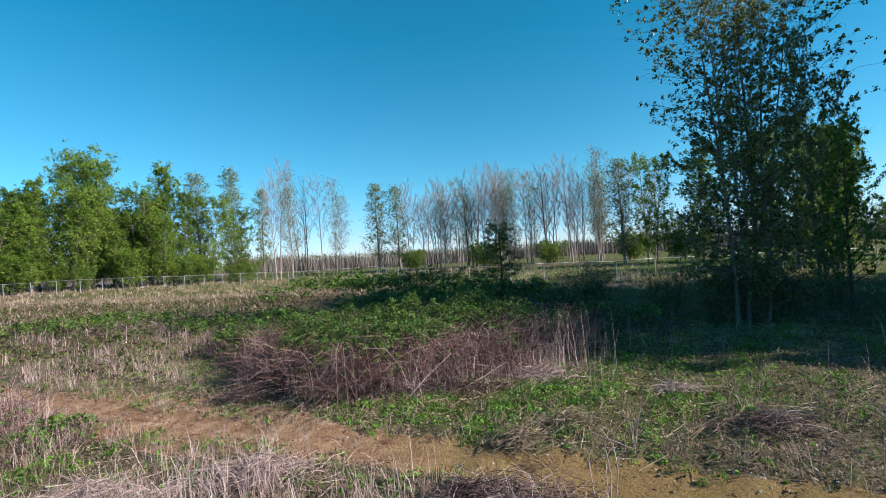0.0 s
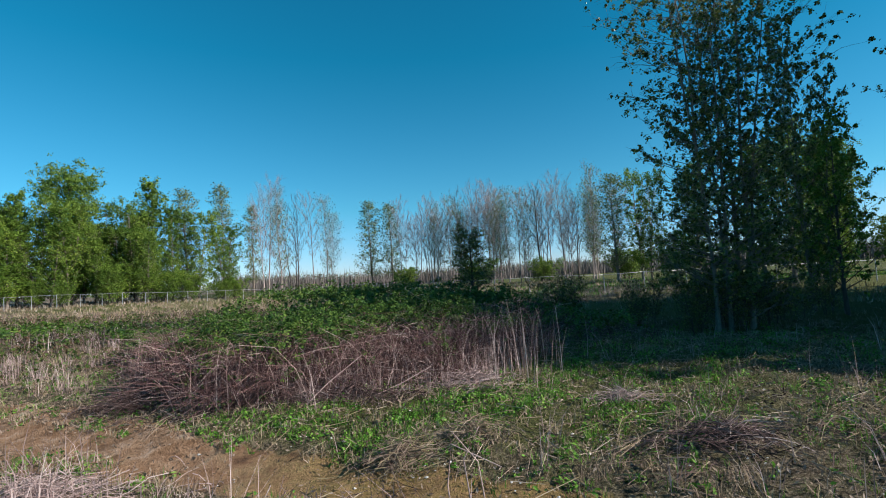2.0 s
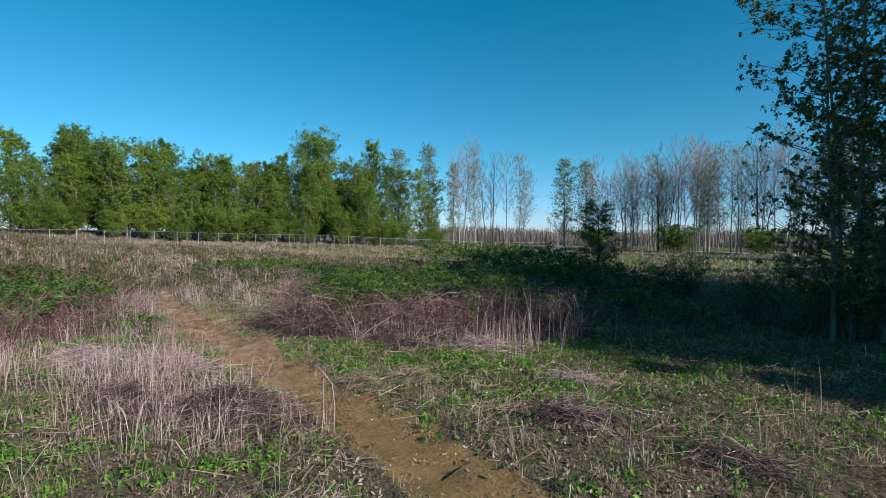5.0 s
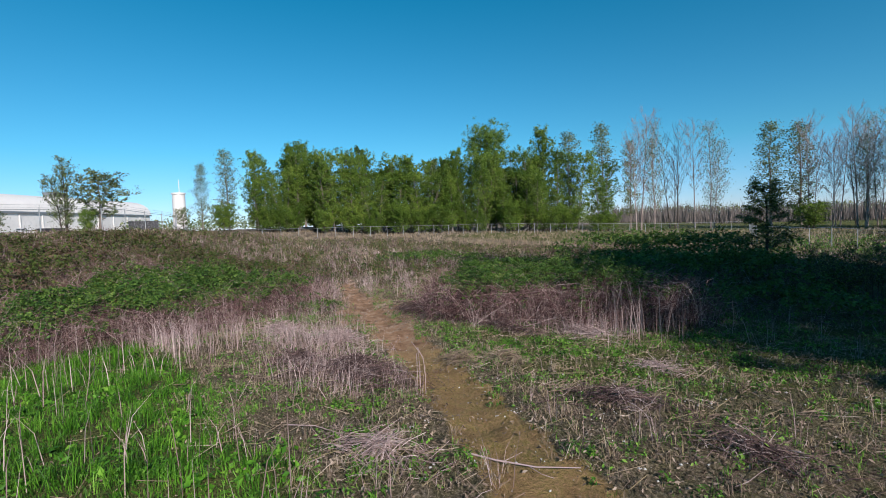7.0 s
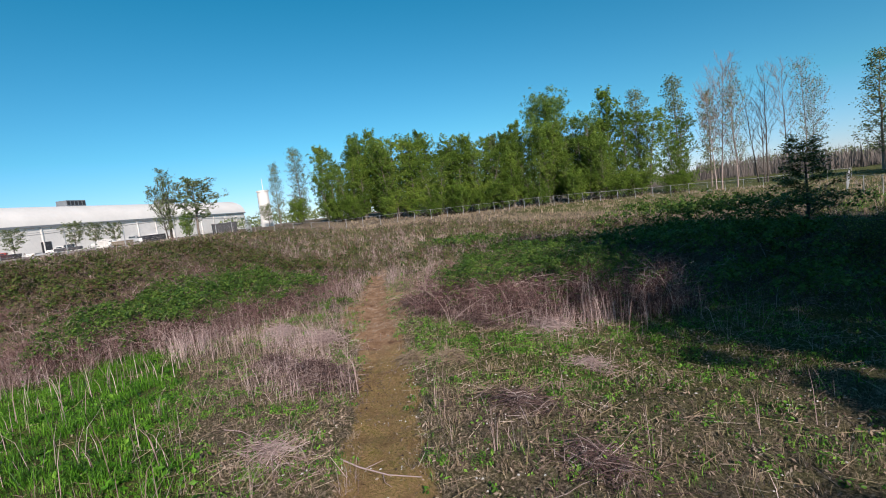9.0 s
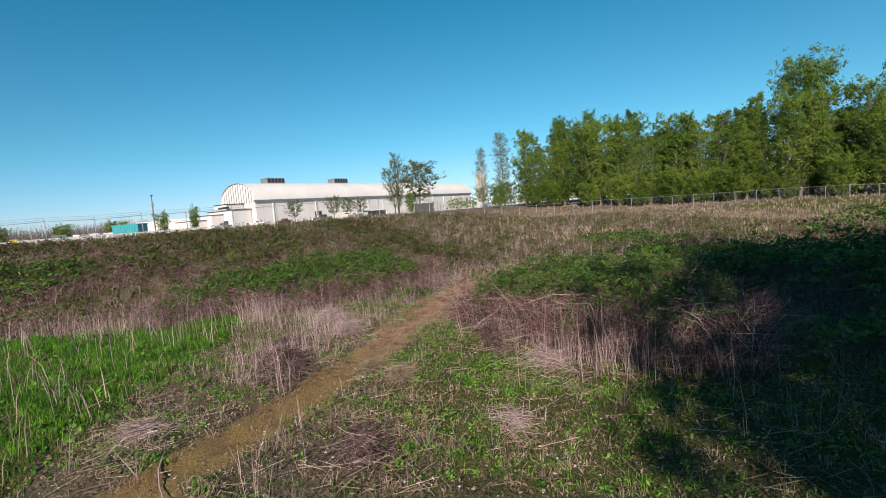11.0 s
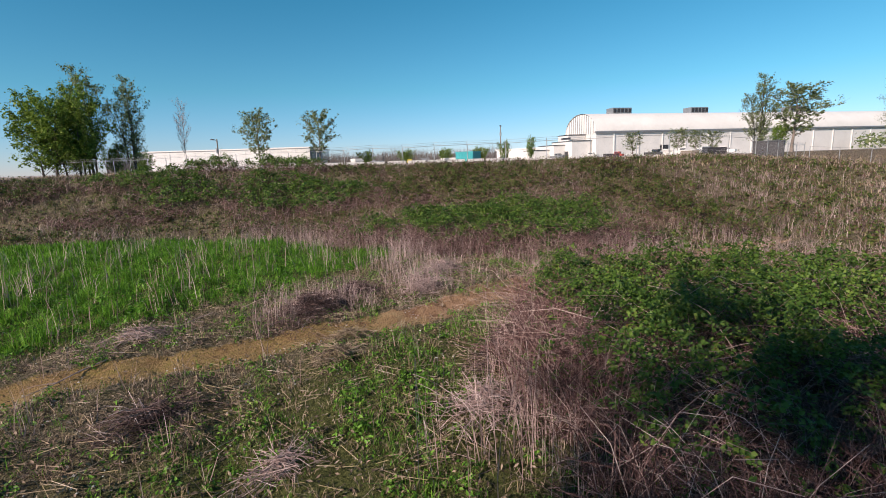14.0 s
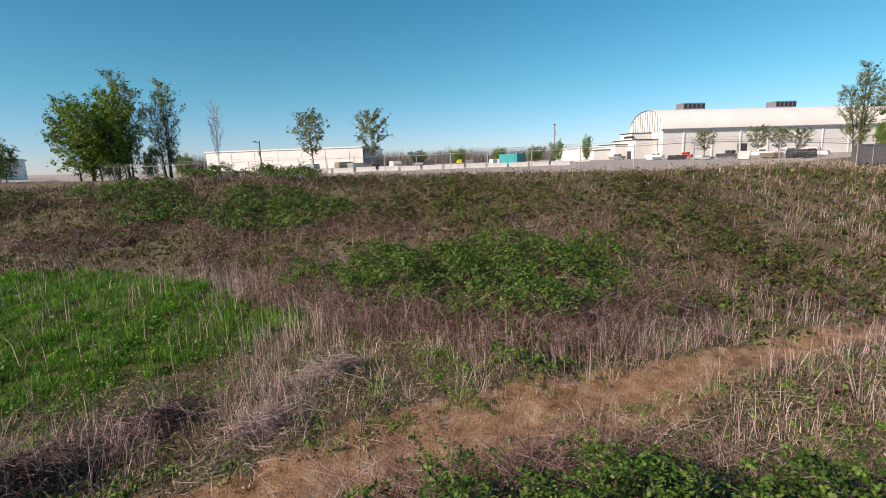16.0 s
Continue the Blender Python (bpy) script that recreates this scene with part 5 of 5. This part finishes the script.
def lamp_post(x, y, tall, label):
    z = float(height(x, y))
    ob = thing("lamp_post", label, "lamp post", (x, y, z), 20)
    part("pole", rod_mesh("post_pole", M_WOOD, ((0, 0, -0.2), (0, 0, tall), 0.2, 0.14)), ob)
    part("arm", rod_mesh("post_arm", M_GREY, ((-0.1, 0, tall - 0.5), (1.6, 0, tall - 0.2), 0.08, 0.06)), ob)
    part("lamp_head", box_mesh("lamp_head", M_DARK, (1.3, -0.3, tall - 0.35, 2.2, 0.3, tall - 0.1), bevel=0.04), ob)
    part("transformer", rod_mesh("transformer", M_GREY, ((0.35, 0, tall - 3.4), (0.35, 0, tall - 2.2), 0.3, 0.3)), ob)


lamp_post(-143.2, -40.4, 11.6, "tall wooden pole with a floodlight")
lamp_post(-69.7, -85.5, 7.6, "slim dark pole with a floodlight")
lamp_post(-48.9, -89.8, 5.0, "short dark pole with a lamp")


def container(x, y, turn, lx, ly, lz, mat, label):
    ob = thing("container", label, "container", (x, y, float(height(x, y)) + 0.02), turn)
    part("body", box_mesh("container_body", mat, (-lx / 2, -ly / 2, 0.15, lx / 2, ly / 2, lz), bevel=0.03), ob)
    part("skid", box_mesh("container_skid", M_DARK, (-lx / 2 + 0.2, -ly / 2 + 0.2, 0, lx / 2 - 0.2, ly / 2 - 0.2, 0.15)), ob)
    k = int(lx / 0.5)
    for side in (-1, 1):
        for q in range(k):
            cx = -lx / 2 + 0.3 + q * (lx - 0.6) / max(k - 1, 1)
            y0, y1 = sorted((side * ly / 2, side * (ly / 2 + 0.05)))
            part("rib", box_mesh("container_rib", mat, (cx - 0.08, y0, 0.3, cx + 0.08, y1, lz - 0.2)), ob)
    part("top_rail", box_mesh("container_rail", mat, (-lx / 2 - 0.04, -ly / 2 - 0.07, lz - 0.14, lx / 2 + 0.04, ly / 2 + 0.07, lz + 0.03)), ob)


container(-88.1, -27.6, 67, 5.6, 2.4, 2.4, M_CYAN, "turquoise steel skip with ribbed sides")
container(-70.8, 26.2, 80, 3.6, 2.2, 2.3, M_DARK, "black steel container by the yard fence")


def barrier(n):
    """Low white concrete barriers end to end."""
    a, b = np.array([-50.5, -57.8]), np.array([-86.8, -14.8])
    first = None
    d = (b - a) / n
    turn = math.degrees(math.atan2(d[1], d[0]))
    for k in range(n):
        q = a + d * (k + 0.5)
        m = pose(q[0], q[1], float(height(*q)) - 0.03, 0, 0, turn + ((k * 37) % 5 - 2) * 0.4)
        if first is None:
            first = thing("concrete_barrier", "white concrete barrier block in a long row", "barrier", group="barriers along the yard")
            first.matrix_world = m
            bm = bmesh.new()
            prof = [(-0.3, 0), (0.3, 0), (0.28, 0.12), (0.14, 0.35), (0.1, 0.85), (-0.1, 0.85), (-0.14, 0.35), (-0.28, 0.12)]
            rings = [[bm.verts.new((x, y, z)) for y, z in prof] for x in (-1.75, 1.75)]
            for i in range(8):
                bm.faces.new((rings[0][i], rings[0][(i + 1) % 8], rings[1][(i + 1) % 8], rings[1][i]))
            bm.faces.new(rings[0][::-1]), bm.faces.new(rings[1])
            bmesh.ops.recalc_face_normals(bm, faces=bm.faces[:])
            me = bpy.data.meshes.new("barrier_block")
            bm.to_mesh(me)
            me.materials.append(M_CONCRETE)
            part("block", me, first)
        else:
            copy_thing(first, m)


barrier(14)


def truck(x, y, turn, paint, label, long=5.2):
    ob = thing("parked_truck", label, "truck", (x, y, float(height(x, y)) + 0.0), turn, "vehicles parked in the yard")
    part("body", box_mesh("truck_body", paint, (-long / 2, -0.95, 0.45, long / 2, 0.95, 1.15), bevel=0.12), ob)
    part("cab", box_mesh("truck_cab", paint, (-0.6, -0.88, 1.154, 1.1, 0.88, 1.85), bevel=0.15), ob)
    part("window", box_mesh("truck_glass", M_GLASS, (-0.45, -0.9, 1.3, 0.9, 0.9, 1.7), bevel=0.05), ob)
    for sx in (-1, 1):
        for sy in (-1, 1):
            w = part("wheel", rod_mesh("truck_wheel", M_DARK, ((sx * long * 0.3, sy * 0.72, 0.37), (sx * long * 0.3, sy * 1.0, 0.37), 0.37, 0.37), sides=14), ob)
            part("rim", rod_mesh("truck_rim", M_GALV, ((sx * long * 0.3, sy * 1.003, 0.37), (sx * long * 0.3, sy * 1.02, 0.37), 0.2, 0.18), sides=10), w)


truck(-111.9, 22.4, 75, M_WHITE, "white pickup parked beside a black container")
truck(-150, 18.2, 70, M_WHITE, "white van parked along the warehouse")
truck(-152, 6.9, 80, M_WHITE, "white van parked along the warehouse")
truck(-150, -4.5, 75, M_RED, "small red truck parked along the warehouse", 4.2)
truck(-151.9, -12.8, 75, M_WHITE, "white pickup near the warehouse corner")
truck(-128, 7.9, 70, M_DARK, "dark pickup parked in the yard")
truck(-122, 14.1, 100, M_WHITE, "white van parked in the yard")
truck(-118, 19.3, 75, M_GREY, "grey pickup parked in the yard")
truck(-145.9, 24.4, 70, M_DARK, "dark van parked along the warehouse")
truck(-149.8, -23.1, 60, M_GREY, "grey pickup near the warehouse corner")
truck(-159, -62.5, 20, M_WHITE, "white van far across the yard")
truck(-148, -78.8, 35, M_YELLOW, "yellow truck far across the yard", 6.0)


def material_stack(seed, x, y, turn, mat, label):
    """Sheets and boards piled on bearers."""
    rng = random.Random(seed)
    ob = thing("material_stack", label, "stack", (x, y, float(height(x, y))), turn, "stacks stored in the yard")
    for q in (-1.2, 1.2):
        part("bearer", box_mesh("stack_bearer", M_WOOD, (q - 0.1, -1.0, -0.05, q + 0.1, 1.0, 0.15)), ob)
    z = 0.154
    for k in range(rng.randint(2, 5)):
        e = rng.uniform(0.15, 0.4)
        o = rng.uniform(-0.15, 0.15)
        part("layer", box_mesh("stack_layer", mat, (-1.9 + o, -0.95, z, 1.9 + o, 0.95 + o, z + e), bevel=0.02), ob)
        z += e + 0.02


for n, (x, y) in enumerate([(-103, 12.1), (-108, 16.2), (-116, 3.8), (-124, -2.4), (-130.9, -8.6), (-119.2, -45.9), (-111.7, -54.6), (-104, -63.2), (-96.6, -71.3), (-127, -52.2), (-89.4, -77.1), (-107.5, -73.6), (-83.2, -82.9), (-97.9, 20.4), (-135, 1.7), (-140, 10)]):
    material_stack(n, x, y, 37 * n, (M_CONCRETE, M_WOOD, M_GREY, M_DARK, M_WHITE)[n % 5], ("stack of pale slabs in the works yard", "stack of weathered boards in the works yard", "stack of grey sheets in the works yard", "dark covered stack in the works yard", "stack of white panels in the works yard")[n % 5])


for n, (x, y) in enumerate([(-74, -58), (-80, -52), (-84, -46), (-92, -52), (-98, -44), (-104, -36), (-96, -60), (-88, -66), (-112, -30), (-120, -24), (-78, -66), (-70, -70)]):
    material_stack(40 + n, x, y, 53 * n, (M_GREY, M_CONCRETE, M_WOOD, M_DARK)[n % 4], ("stack of grey sheets behind the barriers", "pile of pale slabs behind the barriers", "stack of weathered boards behind the barriers", "dark covered stack behind the barriers")[n % 4])


def crest_rubble():
    """Dark clods and broken slabs tipped along the edge of the yard."""
    rng = np.random.default_rng(91)
    k = 420
    y = rng.uniform(-46, 14, k)
    x = -34.6 + 0.62 * np.maximum(0.0, -10 - y) - 0.35 * np.maximum(0.0, y - 8) + rng.normal(0, 0.7, k)
    base = np.array([[-1, -1, 0], [1, -1, 0], [1, 1, 0], [-1, 1, 0], [-0.7, -0.8, 1], [0.8, -0.6, 1], [0.6, 0.8, 1], [-0.6, 0.7, 1]], float)
    quads = np.array([[0, 1, 5, 4], [1, 2, 6, 5], [2, 3, 7, 6], [3, 0, 4, 7], [4, 5, 6, 7]])
    v = base[None] * rng.uniform(0.12, 0.42, (k, 1, 1)) * np.array([1.3, 1.0, 0.8]) * rng.uniform(0.7, 1.25, (k, 8, 1)) + np.stack([x, y, height(x, y) - 0.05], 1)[:, None]
    h = Heap()
    h.add(v.reshape(-1, 3), (np.arange(k)[:, None, None] * 8 + quads[None]).reshape(-1, 4))
    stuff("crest_rubble", h, M_CLOD, "dark clods and broken slabs along the yard's edge", "rubble")


crest_rubble()

# ---- fences ----
def fence(label, points, tall, gap, barbs):
    """Chain-link: round posts, rails, crossing wires, and strands of barbed wire on raked arms."""
    ob = thing("chain_link_fence", label, "fence")
    h, barbed = Heap(), []
    post = arm = None
    for (ax, ay), (bx, by) in zip(points[:-1], points[1:]):
        d = math.hypot(bx - ax, by - ay)
        k = max(1, round(d / gap))
        at = [(ax + (bx - ax) * i / k, ay + (by - ay) * i / k) for i in range(k + 1)]
        zs = [float(height(*q)) for q in at]
        if post is None:
            post = rod_mesh("fence_post", M_GALV, ((0, 0, -0.3), (0, 0, tall + 0.05), 0.045, 0.04), sides=6)
            arm = rod_mesh("fence_arm", M_GALV, ((0, 0, tall), (0.25, 0, tall + 0.35), 0.02, 0.015), sides=4)
        for (x, y), z in zip(at[: k + (1 if (bx, by) == points[-1] else 0)], zs):
            p = part("post", post, ob)
            p.matrix_local = pose(x, y, z)
            if barbs:
                q = part("arm", arm, p)
        for i in range(k):
            (x0, y0), (x1, y1) = at[i], at[i + 1]
            z0, z1 = zs[i], zs[i + 1]
            part("top_rail", rod_mesh("fence_rail", M_GALV, ((x0, y0, z0 + tall), (x1, y1, z1 + tall), 0.022, 0.022), sides=4), ob)
            if barbs:
                barbed += [((x0 + o, y0, z0 + tall + e), (x1 + o, y1, z1 + tall + e), 0.009, 0.009) for o, e in ((0.1, 0.15), (0.24, 0.33))]
            n = 12
            for s in range(-3, n):
                for up in (1, -1):
                    t0, t1 = s / n, (s + 3.0) / n
                    e0, e1 = (0, 1) if up > 0 else (1, 0)
                    if t0 < 0:
                        e0, t0 = e0 + (e1 - e0) * (-t0 / (t1 - t0)), 0
                    if t1 > 1:
                        e1, t1 = e0 + (e1 - e0) * ((1 - t0) / (t1 - t0)), 1
                    a = np.array([x0 + (x1 - x0) * t0, y0 + (y1 - y0) * t0, z0 + (z1 - z0) * t0 + 0.05 + e0 * (tall - 0.06)])
                    b = np.array([x0 + (x1 - x0) * t1, y0 + (y1 - y0) * t1, z0 + (z1 - z0) * t1 + 0.05 + e1 * (tall - 0.06)])
                    tube(h, [a, b], [0.0016, 0.0016], 3)
    if barbed:
        tagged(part("barbed_wire", rod_mesh("fence_barbs", M_GALV, *barbed, sides=4), ob, "strands of barbed wire"), kind="stuff")
    tagged(part("wire", h.mesh("fence_wire", M_GALV), ob, "galvanised wire netting"), kind="stuff")


fence("tall chain-link fence with barbed wire along the crest", [(-30, -74), (-31, -47), (-34, -23), (-36.4, -4.4), (-38, 12.2), (-49.8, 22.7), (-69.6, 30.1)], 2.1, 4.0, True)
fence("long chain-link fence before the trees", [(-69.6, 30.7), (-64.4, 48.7), (-54.5, 69.5), (-42.5, 87.5), (-24.5, 102.6), (-3.2, 105.1)], 1.9, 3.2, False)
fence("chain-link fence round the lawn", [(-3.3, 104.6), (1.9, 70.6), (13, 53.4), (26.5, 47), (43.9, 40)], 1.9, 3.5, False)
